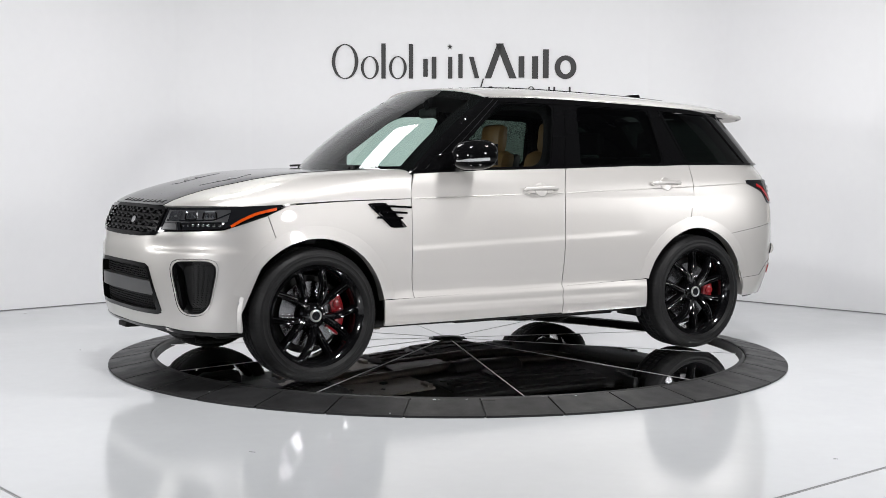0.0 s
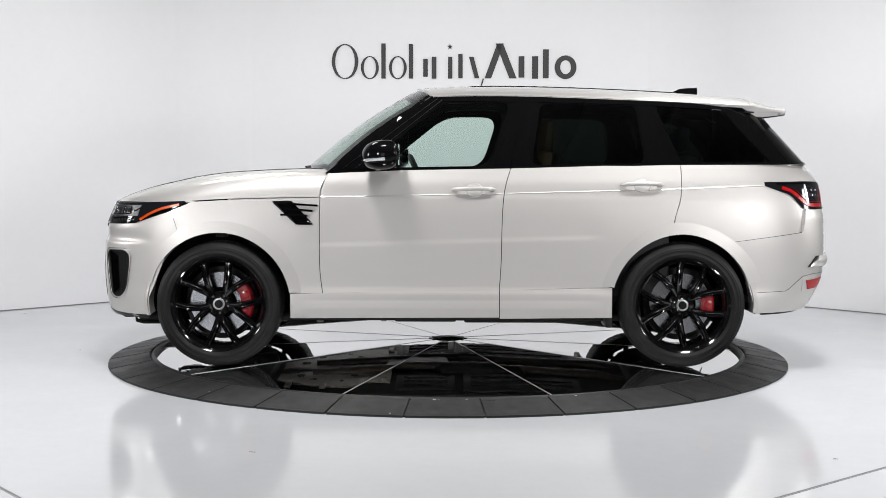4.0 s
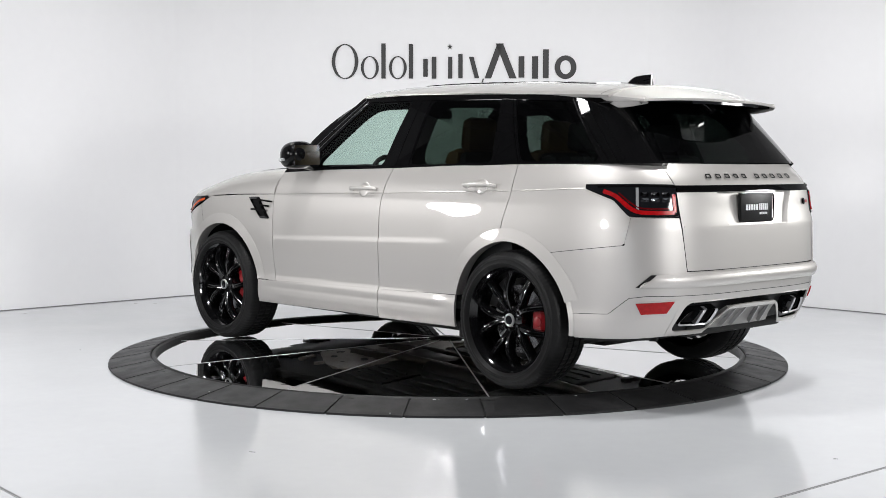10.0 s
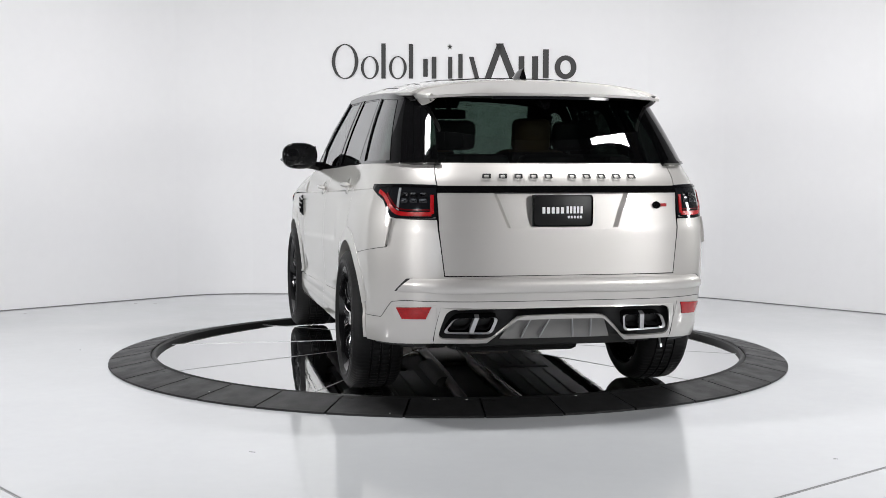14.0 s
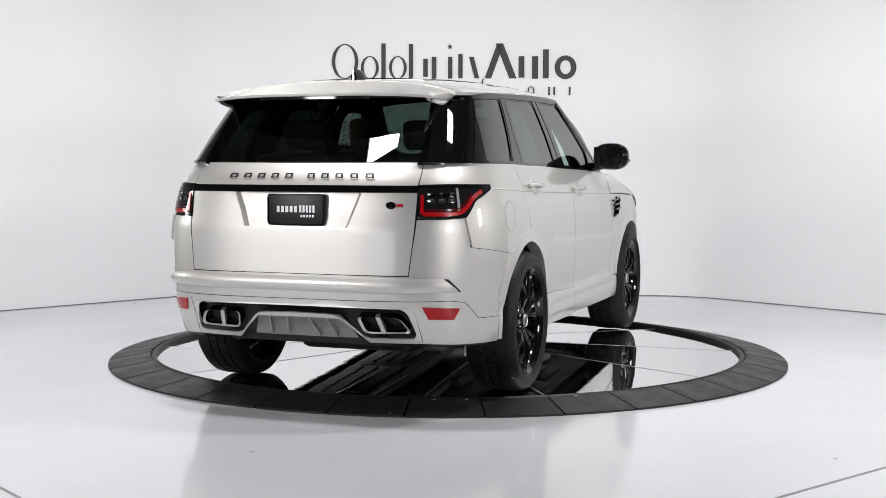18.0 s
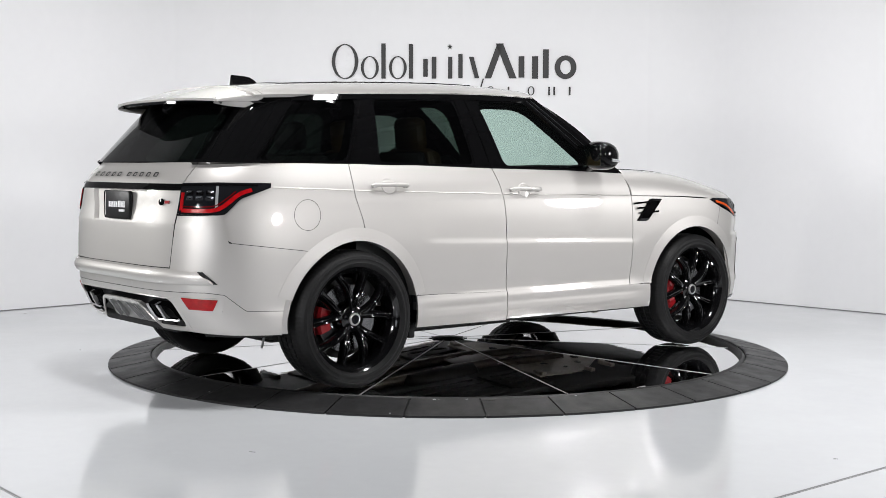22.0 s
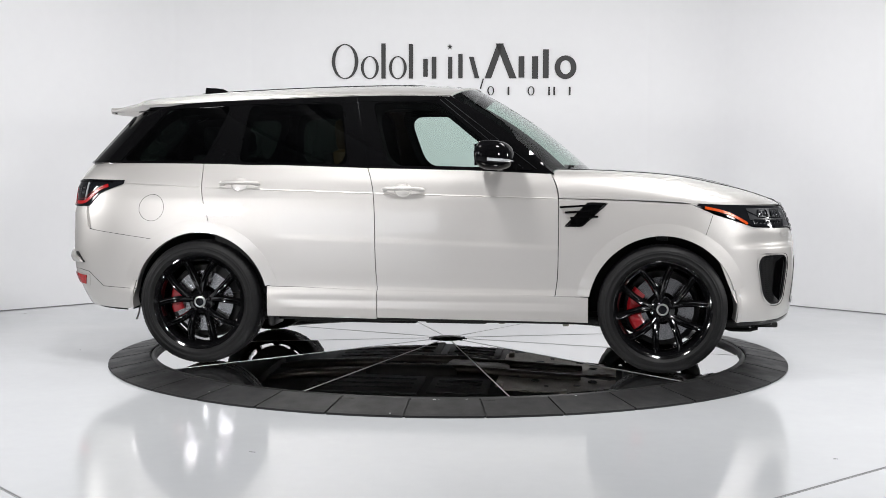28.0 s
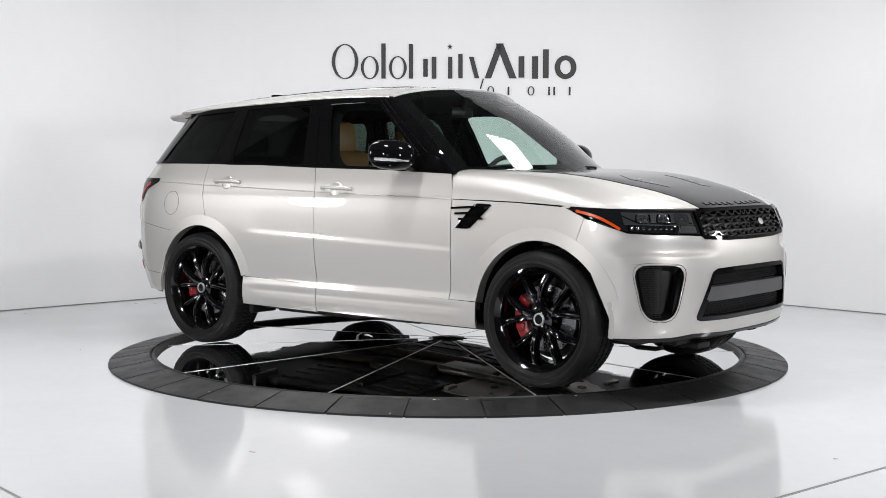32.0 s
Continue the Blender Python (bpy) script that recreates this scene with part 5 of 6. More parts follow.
def roof(x, y):
    w = cabin(x, RAIL(x)).y + 0.004
    k = min(abs(y) / w, 1)
    return RAIL(x) + (roof_mid(x) - RAIL(x)) * max(1 - k ** 2.6, 0) ** 0.75


def header_x(y):
    return -1.225 - 0.12 * (abs(y) / 0.69) ** 2.2


def roof_fn(u, v, y0=-1.0, y1=1.0, xe=-3.42, lift=0.0):
    k = y0 + (y1 - y0) * v
    k = math.copysign(1 - (1 - abs(k)) ** 1.5, k)
    x = header_x(0.69 * k)
    x = xe + (x - xe) * u
    w = cabin(x, RAIL(x)).y + 0.004
    return (x, w * k, roof(x, w * k) + lift)


roof_ob = car_part("roof", shell(lambda u, v: roof_fn(u, v), 44, 40, 0.02, (-2.2, 0, 1.0)), PAINT, car)
car_part("glass_roof", shell(lambda u, v: roof_fn(0.16 + 0.68 * u, v, -0.40, 0.40, lift=0.004), 20, 14, 0.006, (-2.2, 0, 1.0)), GLOSS_BLACK, roof_ob, "black glass roof panel")
car_part("roof_seam", shell(lambda u, v: (lambda p: (p[0], p[1], p[2] + 0.0015))(roof_fn(0.0, u, xe=-3.378 - 0.004 * v)), 40, 1, 0.0, (-2.2, 0, 1.0)), SEAL, roof_ob)
# roof spoiler
def spoiler(u, v):
    k = 2 * u - 1
    x0, x1 = -3.385 + 0.02 * k * k, -3.725 + 0.10 * abs(k) ** 2.5
    x = x0 + (x1 - x0) * v
    w = 0.668 * (1 - 0.05 * v)
    y = w * k
    zc = roof(-3.385, 0) - 0.082 * v - 0.008 * v * v
    ze = RAIL(-3.385) - 0.030 * v
    return (x, y, ze + (zc - ze) * max(1 - abs(k) ** 3.2, 0) ** 0.8)


sp = car_part("roof_spoiler", shell(spoiler, 40, 14, 0.014, (-3.4, 0, 1.3)), PAINT, car)
def spoiler_under(u, v):
    p = spoiler(u, v)
    return (p[0], p[1] * 0.985, p[2] - 0.016 - 0.02 * (1 - v))


car_part("spoiler_underside", shell(spoiler_under, 40, 8, 0.0, (-3.4, 0, 2.6)), GLOSS_BLACK, sp)
car_part("brake_light", shell(lambda u, v: (lambda p: (p[0] - 0.003, p[1], p[2] - 0.016 - 0.014 * v))(spoiler(0.25 + 0.5 * u, 1.0)), 30, 2, 0.004, (-3.4, 0, 1.65)), LAMP_DARK, sp, "dark high brake light strip")
for side in (1, -1):
    cheek_low = along([(-3.345, 0.660, 1.645), (-3.40, 0.645, 1.610), (-3.445, 0.632, 1.592), (-3.548, 0.618, 1.598), (-3.630, 0.606, 1.610)], True)
    def cheek(u, v, side=side):
        a, b = Vector(spoiler(1.0, u)), Vector(cheek_low(u))
        p = a + (b - a) * v
        return (p.x, p.y * side, p.z)
    car_part("spoiler_cheek", shell(cheek, 16, 5, 0.02, (-3.5, 0, 1.62)), PAINT, sp)
    car_part("cheek_slot", tube([(-3.585, side * 0.616, 1.614), (-3.630, side * 0.606, 1.618)], [0.007, 0.004], 8), GLOSS_BLACK, sp)
# shark fin
bm = bmesh.new()
secs = [(-2.995, 0.010, 0.004), (-3.015, 0.026, 0.022), (-3.054, 0.032, 0.044), (-3.10, 0.032, 0.052), (-3.178, 0.022, 0.062), (-3.176, 0.020, 0.0)]
rows = []
for x, hw, h in secs:
    zb = roof(x, 0) - 0.004
    rows.append([bm.verts.new((x, y, z)) for y, z in ((hw, zb), (hw * 0.45, zb + h * 0.7), (0.0, zb + h + 0.004), (-hw * 0.45, zb + h * 0.7), (-hw, zb))])
for a, b in zip(rows, rows[1:]):
    for k in range(4):
        bm.faces.new((a[k], a[k + 1], b[k + 1], b[k]))
bm.faces.new(rows[-1])
bm.faces.new(rows[0][::-1])
bmesh.ops.recalc_face_normals(bm, faces=bm.faces)
car_part("roof_antenna", bm, GLOSS_BLACK, roof_ob, "black shark-fin antenna")


def screen(u, v):
    k = 2 * u - 1
    xb, zb, yb = -0.46 - 0.21 * abs(k) ** 2.2, 1.246 - 0.020 * k * k, 0.845 * k
    xt, zt, yt = -1.222 - 0.118 * abs(k) ** 2.2, roof(-1.24, 0.675 * k) - 0.008, 0.675 * k
    b = 0.035 * math.sin(math.pi * v)
    return (xb + (xt - xb) * v + b * 0.6, yb + (yt - yb) * v + 0.03 * k * math.sin(math.pi * v), zb + (zt - zb) * v + b * 0.75)


ws = car_part("windscreen", shell(screen, 24, 18, 0.0, (-1.5, 0, 1.0)), SCREEN_GLASS, car, "clear windscreen with dark border")
ws.visible_shadow = False
def rim(u0, u1, v0, v1, name):
    car_part(name, shell(lambda u, v: (lambda p: (p[0] - 0.003, p[1], p[2] - 0.004))(screen(u0 + (u1 - u0) * u, v0 + (v1 - v0) * v)), 20, 10, 0.0, (-1.5, 0, 1.0)), FELT, ws)


rim(0, 1, 0, 0.06, "black_border")
rim(0, 1, 0.90, 1.0, "black_border")
rim(0, 0.055, 0.06, 0.90, "black_border")
rim(0.945, 1, 0.06, 0.90, "black_border")
rim(0.42, 0.58, 0.80, 0.90, "sensor_cover")
for side in (1, -1):
    def pillar_lining(u, v, side=side):
        p = Vector(screen(0.5 + side * (0.5 - 0.085 * u), 0.04 + 0.94 * v))
        return (p.x - 0.03 - 0.09 * u, p.y * (1 - 0.03 * u), p.z - 0.03 - 0.02 * u)
    car_part("pillar_lining", shell(pillar_lining, 5, 16, 0.0, (-1.5, 0, 1.0)), FELT, car)
    car_part("screen_pillar", shell(lambda u, v, side=side: (lambda p, q: (p[0] + (q.x - p[0]) * u, p[1] + (q.y * side - p[1]) * u, p[2] + (q.z - p[2]) * u))
                                    (screen(0.5 + side * 0.5, v), cabin(-0.67 - 0.665 * v, 1.224 + 0.49 * v)), 6, 16, 0.01, (-1.5, 0, 1.0)), GLOSS_BLACK, car)
car_part("cowl", shell(lambda u, v: (lambda y: (cowl_x(y) + 0.004 - (cowl_x(y) - screen(u, 0.03)[0]) * v, y, hood(cowl_x(y), y) - 0.012 - 0.0 * v))(-0.80 + 1.6 * u), 24, 4, 0.0, (-0.5, 0, 0.5)), TRIM_BLACK, car, "black plastic scuttle panel")
for x0, y0, x1, y1 in ((-0.50, 0.45, -0.70, -0.30), (-0.50, -0.10, -0.74, -0.66)):
    car_part("wiper", tube([(x0, y0, 1.262), ((x0 + x1) / 2, (y0 + y1) / 2, 1.275), (x0 - 0.06, y1, 1.27)], 0.008, 6), TRIM_BLACK, car)
rear = car_part("rear_glass", shell(lambda u, v: (lambda q: (q.x, q.y, q.z))((lambda s, z, sd: (lambda p: Vector((p.x - 0.004, p.y * sd, p.z)))(cabin(s, z)))
                                    (-4.30 + 0.56 * abs(2 * u - 1) + 0.09 * v * abs(2 * u - 1), 1.290 + 0.34 * v, 1 if u >= 0.5 else -1)), 30, 12, 0.0, (-2.5, 0, 1.3)), DARK_GLASS, car, "dark privacy rear window")
rear.visible_shadow = False
car_part("rear_wiper_cover", tube([(-3.57, 0.0, 1.63), (-3.62, 0.0, 1.585)], [0.05, 0.02], 12), GLOSS_BLACK, rear)

# ---- door mirrors ----
for side in (1, -1):
    bm = bmesh.new()
    bmesh.ops.create_uvsphere(bm, u_segments=28, v_segments=18, radius=1.0)
    for v in bm.verts:
        c = v.co
        k = (abs(c.x) ** 2.6 + abs(c.y) ** 2.6 + abs(c.z) ** 2.6) ** (1 / 2.6)
        p = c / k
        x = p.x * (0.150 - 0.02 * max(p.z, 0)) if p.x > 0 else p.x * 0.075
        v.co = (-1.060 + x - 0.03 * p.y, side * (1.030 + 0.128 * p.y), 1.340 + 0.092 * p.z - (0.012 * p.x if p.z < 0 else 0))
    bmesh.ops.recalc_face_normals(bm, faces=bm.faces)
    mir = car_part("door_mirror", bm, CARBON, car, "black carbon door mirror")
    car_part("mirror_indicator", tube([(-0.935, side * 0.935, 1.306), (-0.918, side * 1.02, 1.302), (-0.945, side * 1.110, 1.304), (-1.000, side * 1.150, 1.308), (-1.06, side * 1.158, 1.312)], 0.010, 8), CLEAR_LENS, mir, "clear indicator strip")
    car_part("mirror_arm", tube([(-1.00, side * 0.865, 1.262), (-1.01, side * 0.92, 1.272), (-1.03, side * 0.98, 1.285)], [0.034, 0.030, 0.034], 12), GLOSS_BLACK, mir)
    car_part("mirror_glass", shell(lambda u, v, side=side: (-1.138, side * (0.925 + 0.205 * u), 1.275 + 0.13 * v), 4, 4, 0.003, (-0.95, side * 1.03, 1.33)), CHROME, mir, "bright mirror glass")
    car_part("sail_panel", slab_on(cabin, [(-1.02, 1.250), (-0.80, 1.243), (-0.985, 1.375), (-1.04, 1.36)], side, 0.004, 0.02, 6), GLOSS_BLACK, car)

# ---- underbody ----
for name, b in (("floor_pan", (-3.3, 0.55, -0.78, 0.78, 0.275, 0.33)), ("engine_tray", (0.35, 0.70, -0.60, 0.60, 0.27, 0.33)), ("rear_pan", (-3.80, -3.3, -0.46, 0.46, 0.34, 0.42))):
    car_part(name, new_box(*b, bevel=0.02), UNDER, car)
car_part("silencer", new_box(-3.66, -3.40, -0.52, 0.52, 0.315, 0.42, bevel=0.05), UNDER, car, "dark exhaust silencer")
for side in (1, -1):
    car_part("exhaust_pipe", tube([(-0.5, side * 0.14, 0.255), (-1.6, side * 0.13, 0.25), (-2.5, side * 0.16, 0.255), (-2.9, side * 0.22, 0.32), (-3.45, side * 0.25, 0.36)], 0.034), EXHAUST_METAL, car, "dull steel exhaust pipe")
    for x in (0.0, -2.923):
        car_part("control_arm", tube([(x - 0.05, side * 0.30, 0.27), (x, side * 0.55, 0.25), (x + 0.02, side * 0.74, 0.30)], [0.04, 0.03, 0.035]), UNDER, car)
        car_part("drive_shaft", tube([(x, side * 0.15, 0.38), (x, side * 0.72, 0.39)], 0.03), UNDER, car)
for x in (0.0, -2.923):
    car_part("subframe", new_box(x - 0.22, x + 0.22, -0.36, 0.36, 0.21, 0.30, bevel=0.04), UNDER, car)
car_part("gearbox", new_box(-1.45, -1.0, -0.12, 0.12, 0.235, 0.30, bevel=0.03), EXHAUST_METAL, car)
for side in (1, -1):
    # cast tray with bolt holes, ribs and hanging brackets
    def tray(u, v, side=side):
        x = -1.06 + 0.80 * u
        y0, y1 = 0.03 + 0.05 * math.sin(5 * u) ** 2, 0.46 + 0.10 * math.sin(3.3 * u + 0.6) - 0.12 * u * u
        return (x, side * (y0 + (y1 - y0) * v), 0.262 + 0.008 * math.sin(7 * u) * math.sin(5 * v))
    under_tray = car_part("undertray", shell(tray, 22, 10, 0.010, (-0.7, 0, 0.6)), TRAY_ALLOY, car, "dull cast alloy tray under the gearbox")
    for x, y, r in ((-0.94, 0.16, 0.022), (-0.80, 0.28, 0.030), (-0.66, 0.14, 0.020), (-0.52, 0.34, 0.026), (-0.42, 0.20, 0.032), (-0.72, 0.42, 0.016)):
        car_part("tray_hole", tube([(x, side * y, 0.249), (x, side * y, 0.252)], r, 12), UNDER, under_tray)
    for x, y, long in ((-1.02, 0.42, 0.10), (-0.36, 0.40, 0.14), (-0.60, 0.50, 0.08)):
        car_part("tray_bracket", new_box(x - 0.02, x + 0.02, min(side * y, side * (y + long)), max(side * y, side * (y + long)), 0.238, 0.262, bevel=0.005), TRAY_ALLOY, under_tray)
    for x0, x1, y0, y1 in ((-2.35, -1.55, 0.30, 0.74), (-1.50, -1.10, 0.34, 0.70), (-0.20, 0.30, 0.14, 0.50)):
        car_part("floor_panel", new_box(x0, x1, min(side * y0, side * y1), max(side * y0, side * y1), 0.258, 0.280, bevel=0.012), UNDER, car)
        for k in range(3):
            yk = y0 + (y1 - y0) * (0.25 + 0.25 * k)
            car_part("panel_rib", new_box(x0 + 0.05, x1 - 0.05, side * yk - 0.010, side * yk + 0.010, 0.249, 0.262, bevel=0.004), UNDER, car)
    car_part("steering_knuckle", new_box(-0.15, 0.16, min(side * 0.58, side * 0.74), max(side * 0.58, side * 0.74), 0.19, 0.56, bevel=0.05), UNDER, car)
    car_part("suspension_strut", tube([(-0.05, side * 0.56, 0.30), (-0.08, side * 0.54, 0.75)], 0.055, 12), UNDER, car)
car_part("towing_eye_cover", new_box(0.55, 0.75, -0.45, -0.30, 0.24, 0.275, bevel=0.01), UNDER, car)
car_part("drain_hose", tube([(-3.40, -0.74, 0.36), (-3.405, -0.745, 0.30), (-3.42, -0.75, 0.255)], 0.006, 6), SILVER, car)
# inner tub that closes the body behind the panel gaps
def tub(u, v):
    s = REAR_S + (FRONT_S - REAR_S) * u
    z = 0.32 + (1.24 - 0.32) * v
    p = body(s, z, -0.03)
    return (p.x, p.y, p.z)


for side in (1, -1):
    bm = bmesh.new()
    n, m = 120, 10
    vs = [[bm.verts.new((lambda p: (p[0], p[1] * side, p[2]))(tub(i / n, j / m))) for i in range(n + 1)] for j in range(m + 1)]
    for j in range(m):
        for i in range(n):
            s = REAR_S + (FRONT_S - REAR_S) * (i + 0.5) / n
            z = 0.32 + 0.92 * (j + 0.5) / m
            wheel_hole = any((s - cx) ** 2 + (z - cz) ** 2 < (r + 0.05) ** 2 for cx, cz, r in (AF, AR))
            front_hole = s > 0.52 and 0.36 < z < 0.76 or s < -3.80 and 0.34 < z < 0.60 or s > 0.9 and z > 0.80
            if s > -0.72 and z > 0.99:
                continue
            if not wheel_hole and not front_hole and not (s < -4.05 and 0.92 < z < 1.17):
                bm.faces.new((vs[j][i], vs[j][i + 1], vs[j + 1][i + 1], vs[j + 1][i]))
    car_part("inner_body", bm, SEAL, car)

# ---- cabin furniture ----
def rounded(bm, x0, x1, y0, y1, z0, z1, lean=0.0, bevel=0.05):
    box(bm, x0, x1, y0, y1, z0, z1, bevel)
    for v in bm.verts:
        v.co.x -= lean * (v.co.z - z0)
    return bm


for side in (1, -1):
    y = 0.37 * side
    seat = car_part("front_seat", rounded(bmesh.new(), -1.95, -1.40, y - 0.25, y + 0.25, 0.70, 0.86, 0, 0.06), TAN, car, "tan leather front seat")
    car_part("seat_back", rounded(bmesh.new(), -2.02, -1.88, y - 0.24, y + 0.24, 0.84, 1.38, 0.25, 0.06), TAN, seat)
    car_part("seat_shell", rounded(bmesh.new(), -2.08, -2.01, y - 0.22, y + 0.22, 0.86, 1.36, 0.25, 0.03), DARK_TRIM, seat)
    car_part("headrest", rounded(bmesh.new(), -2.13, -2.03, y - 0.13, y + 0.13, 1.36, 1.58, 0.10, 0.045), TAN, seat)
    car_part("rear_seat_back", rounded(bmesh.new(), -2.95, -2.80, y - 0.34, y + 0.34, 0.80, 1.34, 0.22, 0.05), DARK_TRIM, car)
    car_part("rear_headrest", rounded(bmesh.new(), -3.03, -2.94, y - 0.14, y + 0.14, 1.36, 1.53, 0.1, 0.04), DARK_TRIM, car)
    car_part("door_card", new_box(-2.85, -0.75, min(side * 0.80, side * 0.85), max(side * 0.80, side * 0.85), 0.45, 1.235, bevel=0.01), DARK_TRIM, car)
car_part("rear_seat", rounded(bmesh.new(), -2.80, -2.35, -0.68, 0.68, 0.66, 0.82, 0, 0.05), DARK_TRIM, car)
car_part("cabin_floor", new_box(-3.40, -0.5, -0.78, 0.78, 0.40, 0.46), DARK_TRIM, car, smooth=False)
car_part("load_cover", new_box(-3.70, -3.02, -0.70, 0.70, 1.16, 1.18, bevel=0.004), DARK_TRIM, car)
car_part("dashboard", shell(lambda u, v: (-0.66 - 0.50 * v, -0.80 + 1.6 * u, 1.225 + 0.02 * math.sin(3.14 * v) - 0.14 * max(v - 0.75, 0) * 4), 20, 14, 0.05, (-0.9, 0, 0.5)), DARK_TRIM, car)
car_part("dash_panel", new_box(-1.14, -1.08, -0.78, 0.78, 0.80, 1.16, bevel=0.02), DARK_TRIM, car)
car_part("bulkhead", new_box(-0.72, -0.68, -0.82, 0.82, 0.40, 1.20), DARK_TRIM, car, smooth=False)
car_part("headlining", shell(lambda u, v: (lambda p: (p[0], p[1] * 0.96, p[2] - 0.045))(roof_fn(u * 0.98, v)), 30, 24, 0.0, (-2.2, 0, 3.0)), LINING, car)
car_part("interior_mirror", rounded(bmesh.new(), -1.33, -1.29, -0.12, 0.12, 1.60, 1.67, 0, 0.02), TRIM_BLACK, car)
car_part("mirror_stem", tube([(-1.30, 0, 1.66), (-1.27, 0, 1.74)], 0.02, 8), TRIM_BLACK, car)
wheel_bm = bmesh.new()
pts = []
for k in range(25):
    a = 2 * math.pi * k / 24
    pts.append((-1.27 + 0.19 * math.sin(a) * 0.42, 0.37 + 0.19 * math.cos(a), 1.16 + 0.19 * math.sin(a) * 0.91))
steer = car_part("steering_wheel", tube(pts, 0.017, 10, wheel_bm), DARK_TRIM, car, "leather steering wheel")
car_part("wheel_boss", new_box(-1.27, -1.20, 0.29, 0.45, 1.10, 1.22, bevel=0.03), DARK_TRIM, steer)
car_part("steering_spoke", tube([(-1.26, 0.19, 1.16), (-1.25, 0.55, 1.16)], 0.018, 8), DARK_TRIM, steer)

# ---- wheels ----
TYRE = [(0.300, -0.125), (0.308, -0.140), (0.330, -0.147), (0.362, -0.140), (0.383, -0.124), (0.392, -0.108), (0.394, -0.072), (0.387, -0.070), (0.387, -0.060), (0.395, -0.058),
        (0.397, -0.018), (0.389, -0.016), (0.389, -0.006), (0.397, -0.004), (0.397, 0.034), (0.389, 0.036), (0.389, 0.046), (0.396, 0.048), (0.394, 0.084),
        (0.391, 0.108), (0.382, 0.124), (0.366, 0.138), (0.364, 0.1405), (0.359, 0.1425), (0.352, 0.1435), (0.350, 0.1455), (0.346, 0.1455), (0.344, 0.1445), (0.328, 0.1475), (0.326, 0.1495), (0.318, 0.1485), (0.314, 0.144), (0.300, 0.128)]


def tread(i, k):
    if k in (4, 5, 6, 18, 19, 20) and i % 3 == 0:
        return -0.0026
    if k in (9, 10, 13, 14) and i % 4 == 0:
        return -0.004
    return 0.0


def spoke(a0, a1, twist):
    """One bent tapered spoke from hub to rim, outward face along +y."""
    bm = bmesh.new()
    rows = []
    for i in range(9):
        t = i / 8
        r = 0.058 + 0.232 * t
        a = a0 + (a1 - a0) * t ** 0.72
        hw = 0.0215 - 0.001 * t + 0.005 * max(t - 0.8, 0) * 5
        y = 0.085 + 0.028 * math.sin(math.pi * min(t * 1.1, 1)) + 0.012 * t
        c, s = math.cos(a), math.sin(a)
        row = []
        cut = 0.010 * math.sin(math.pi * min(max((t - 0.25) / 0.75, 0), 1))
        for q, yy in ((-hw, y - 0.050), (-hw, y - 0.014), (-hw * 0.55, y), (-hw * 0.30, y - 0.001), (0.0, y - 0.002 - cut), (hw * 0.30, y - 0.001), (hw * 0.55, y), (hw, y - 0.014), (hw, y - 0.050)):
            row.append(bm.verts.new((r * s + q * c, yy, r * c - q * s)))
        rows.append(row)
    for a, b in zip(rows, rows[1:]):
        for k in range(9):
            bm.faces.new((a[k], a[(k + 1) % 9], b[(k + 1) % 9], b[k]))
    bm.faces.new(rows[0])
    bm.faces.new(rows[-1])
    bmesh.ops.recalc_face_normals(bm, faces=bm.faces)
    return bm


wheel_meshes = {}


def wheel_piece(name, make, mat, parent, m, key, label=""):
    if key not in wheel_meshes:
        ob = part(name, make(), mat, parent, label)
        wheel_meshes[key] = ob.data
    else:
        ob = new(name, wheel_meshes[key])
        ob.parent = parent
        if label:
            ob["label"] = label
    ob.matrix_basis = m
    return ob


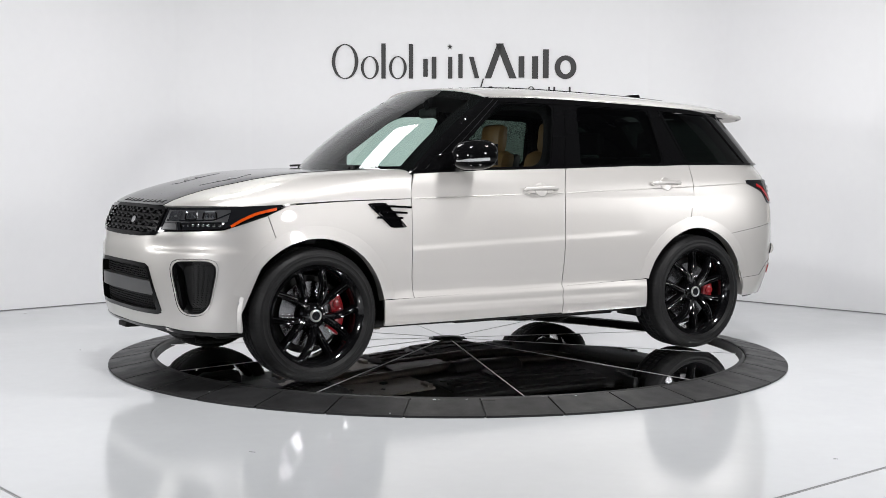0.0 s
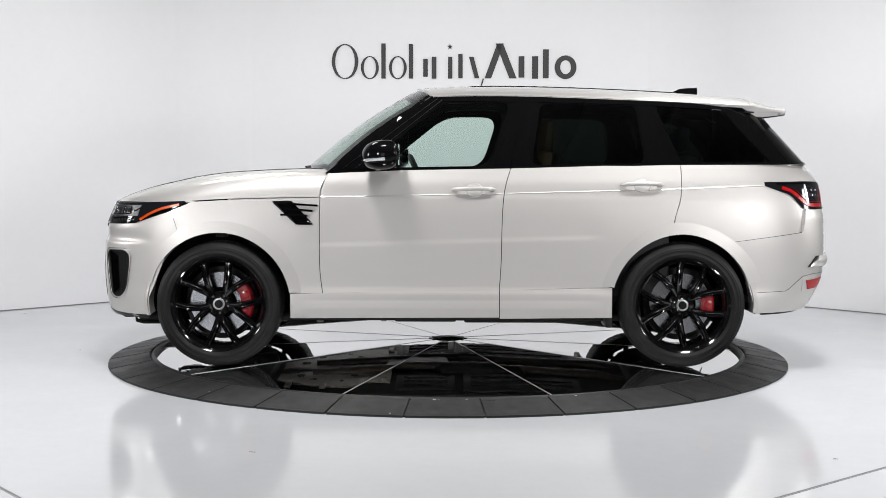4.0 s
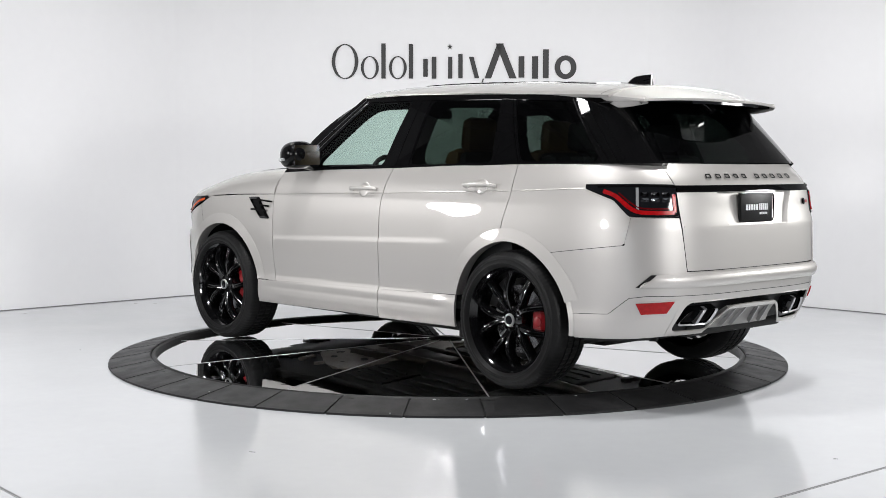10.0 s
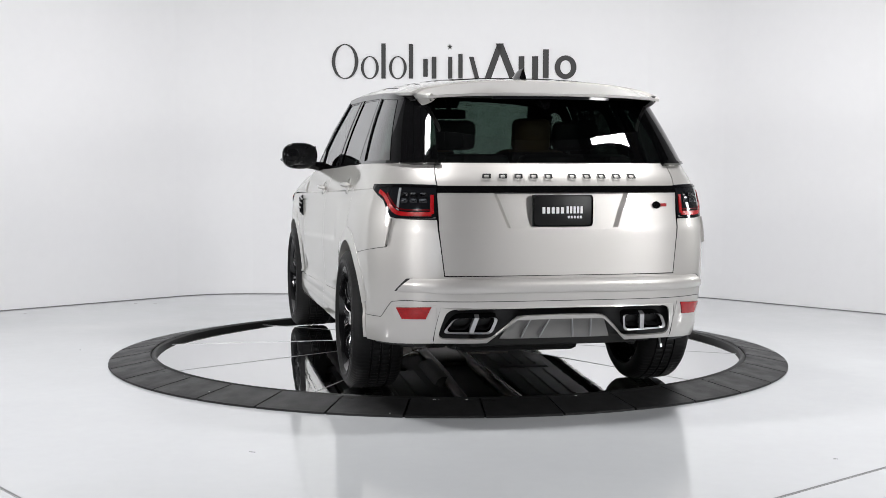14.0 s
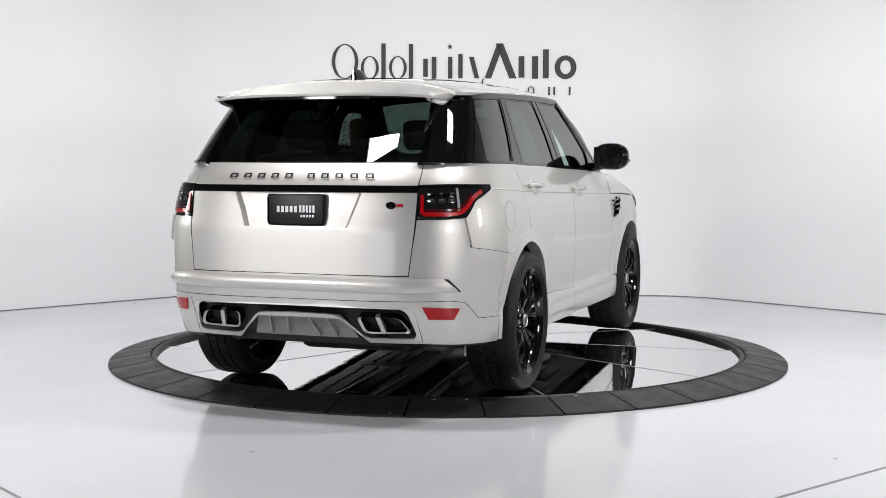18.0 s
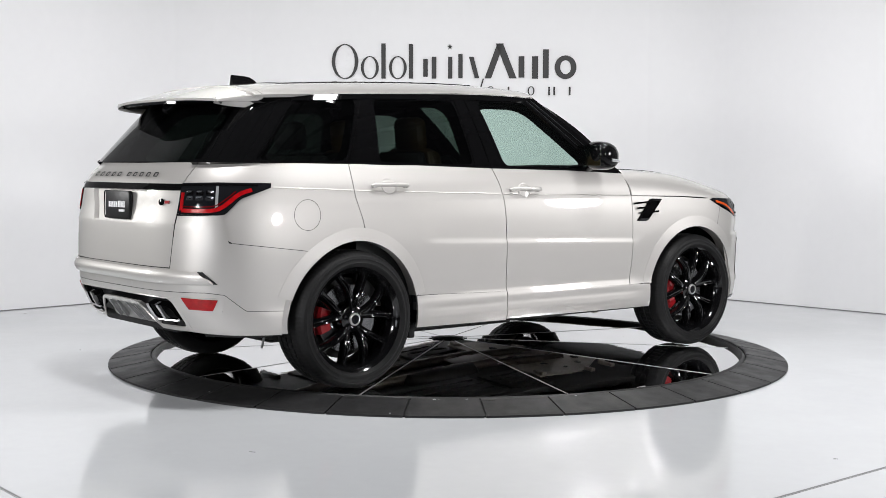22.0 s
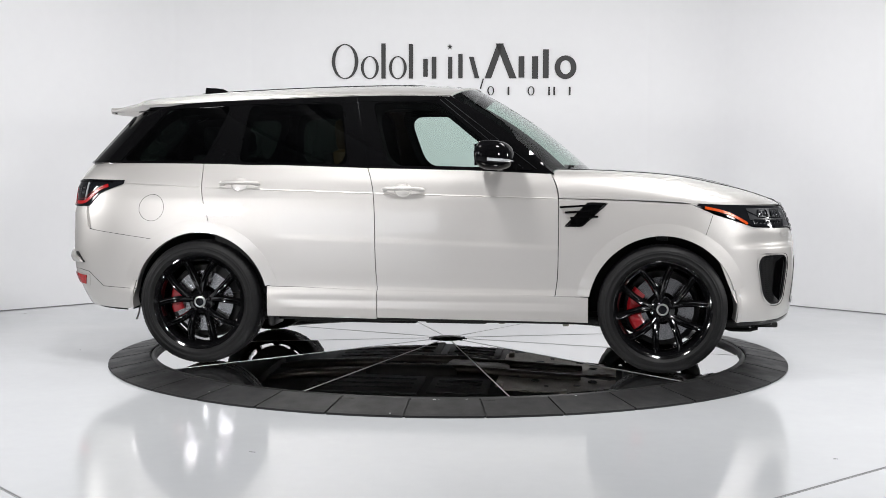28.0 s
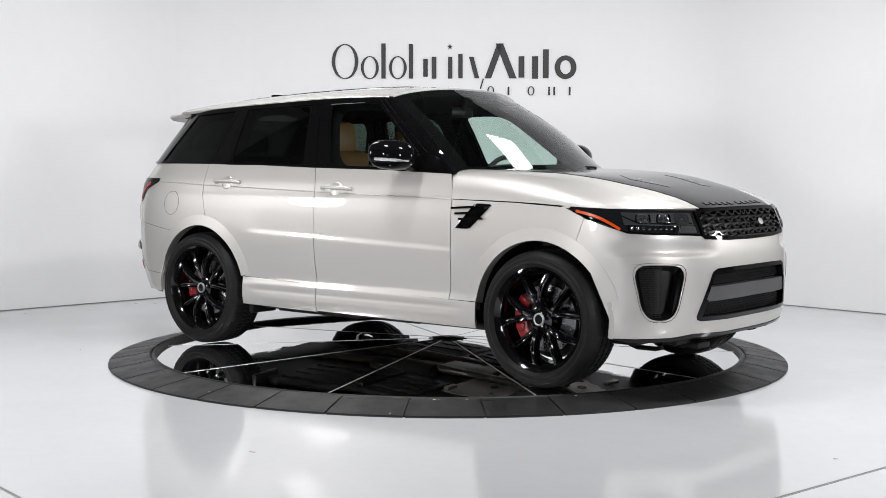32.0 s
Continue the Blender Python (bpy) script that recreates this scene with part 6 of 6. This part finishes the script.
ONE = Matrix.Identity(4)
PHASE = {(1, 0.0): 4, (1, -2.923): -15, (-1, 0.0): -27, (-1, -2.923): 37}      # how far each wheel stands turned
for side in (1, -1):
    for x in (0.0, -2.923):
        turn = Matrix.Translation((x + CAR_X, side * 0.838 + CAR_Y, 0.3975)) @ Euler((0, radians(PHASE[side, x]), 0 if side == 1 else math.pi)).to_matrix().to_4x4()
        wheel = wheel_piece("wheel", lambda: lathe([(0.290, -0.125), (0.278, -0.120), (0.262, -0.09), (0.258, 0.03), (0.266, 0.095), (0.290, 0.122), (0.300, 0.131), (0.303, 0.122),
                                                    (0.297, 0.105), (0.280, 0.03), (0.285, -0.09)], 72, closed=True), WHEEL_BLACK, car, turn, "barrel", "gloss black multi-spoke alloy wheel")
        wheel_piece("tyre", lambda: lathe(TYRE, 288, wave=tread), RUBBER, wheel, ONE, "tyre", "black low-profile tyre")
        wheel_piece("hub", lambda: lathe([(0.0, 0.100), (0.038, 0.100), (0.050, 0.088), (0.075, 0.080), (0.082, 0.05), (0.078, 0.0), (0.0, 0.0)], 40), WHEEL_BLACK, wheel, ONE, "hub")
        wheel_piece("hub_ring", lambda: lathe([(0.026, 0.108), (0.029, 0.112), (0.034, 0.111), (0.037, 0.106), (0.037, 0.096)], 36), SILVER, wheel, ONE, "ring")
        wheel_piece("hub_cap", lambda: lathe([(0.0, 0.110), (0.020, 0.109), (0.0265, 0.107), (0.0265, 0.098)], 30), LAMP_DARK, wheel, ONE, "cap")
        for k in range(5):
            spin = Euler((0, radians(72 * k), 0)).to_matrix().to_4x4()
            wheel_piece("spoke", lambda: spoke(radians(-34), radians(-14.5), 0), WHEEL_BLACK, wheel, spin, "spoke_a")
            wheel_piece("spoke", lambda: spoke(radians(34), radians(14.5), 0), WHEEL_BLACK, wheel, spin, "spoke_b")
            wheel_piece("lug_nut", lambda: tube([(0.0, 0.07, 0.058), (0.0, 0.092, 0.058)], 0.009, 6), WHEEL_BLACK, wheel, spin @ Euler((0, radians(36), 0)).to_matrix().to_4x4(), "nut")
        wheel_piece("dust_shield", lambda: lathe([(0.0, -0.03), (0.0, -0.022), (0.23, -0.022), (0.236, -0.035), (0.17, -0.045), (0.10, -0.11), (0.0, -0.12)], 40), UNDER, wheel, ONE, "shield")
        wheel_piece("brake_disc", lambda: lathe([(0.10, 0.0), (0.10, 0.018), (0.195, 0.018), (0.195, -0.012), (0.10, -0.012)], 64), STEEL, wheel, ONE, "disc", "steel brake disc")
        # caliper, fixed to the car, on the inner side of the wheel's centre
        big = x == 0.0
        bm = bmesh.new()
        rows = []
        span = 38 if big else 22
        for i in range(9):
            a = radians(90 + 0 - span + 2 * span * i / 8)
            row = []
            for r, y in ((0.132, 0.862), (0.132, 0.882), (0.150, 0.892), (0.200, 0.890), (0.214, 0.875), (0.214, 0.80), (0.132, 0.80)):
                row.append(bm.verts.new((x - r * math.sin(a) * 1.0, side * y, 0.3975 + r * math.cos(a) * -1.0 - 0.0)))
            rows.append(row)
        for a, b in zip(rows, rows[1:]):
            for k in range(7):
                bm.faces.new((a[k], a[(k + 1) % 7], b[(k + 1) % 7], b[k]))
        bm.faces.new(rows[0])
        bm.faces.new(rows[-1])
        bmesh.ops.recalc_face_normals(bm, faces=bm.faces)
        caliper = car_part("brake_caliper", bm, RED_BRAKE, car, "red brake caliper")
        for turn_by in ((-19, 19) if big else (0,)):
            a = radians(90 + turn_by)
            px, pz = x - 0.172 * math.sin(a), 0.3975 - 0.172 * math.cos(a)
            car_part("caliper_piston", tube([(px, side * 0.885, pz), (px, side * 0.897, pz), (px, side * 0.901, pz)], [0.031, 0.029, 0.018], 16), RED_BRAKE, caliper)
# round filler flap, right side
def flap(u, v):
    a = 2 * math.pi * u
    p = body(-3.255 + (0.076 + 0.0025 * v) * math.cos(a), 0.998 + (0.083 + 0.0025 * v) * math.sin(a), 0.0015)
    return (p.x, -p.y, p.z)


car_part("filler_flap", shell(flap, 60, 1, 0.0), SEAL, quarter, "round fuel filler flap outline")


def motions():
    """The deck and the car on it turn at a nearly even pace."""
    drift = curve((0, 0), (3.5, 0.10), (6, 0.14), (9, -0.07), (11, 0.22), (13, 0.71), (14.5, 0.88), (16.5, 0.47), (18, 0.10), (19, -0.07), (21, -0.26),
                  (23, -0.44), (25.5, -0.32), (28, 0.03), (30, 0.10), (32, 0))
    rows = [(float(i), pose(0, 0, 0, 0, 0, 211.191 - 7.80712 * i + drift(i))) for i in range(33)]
    walk(car, rows)
    walk(deck, [(t, m @ pose(0, 0, 0, 0, 0, -90 + 13 - 211.191)) for t, m in rows])


motions()
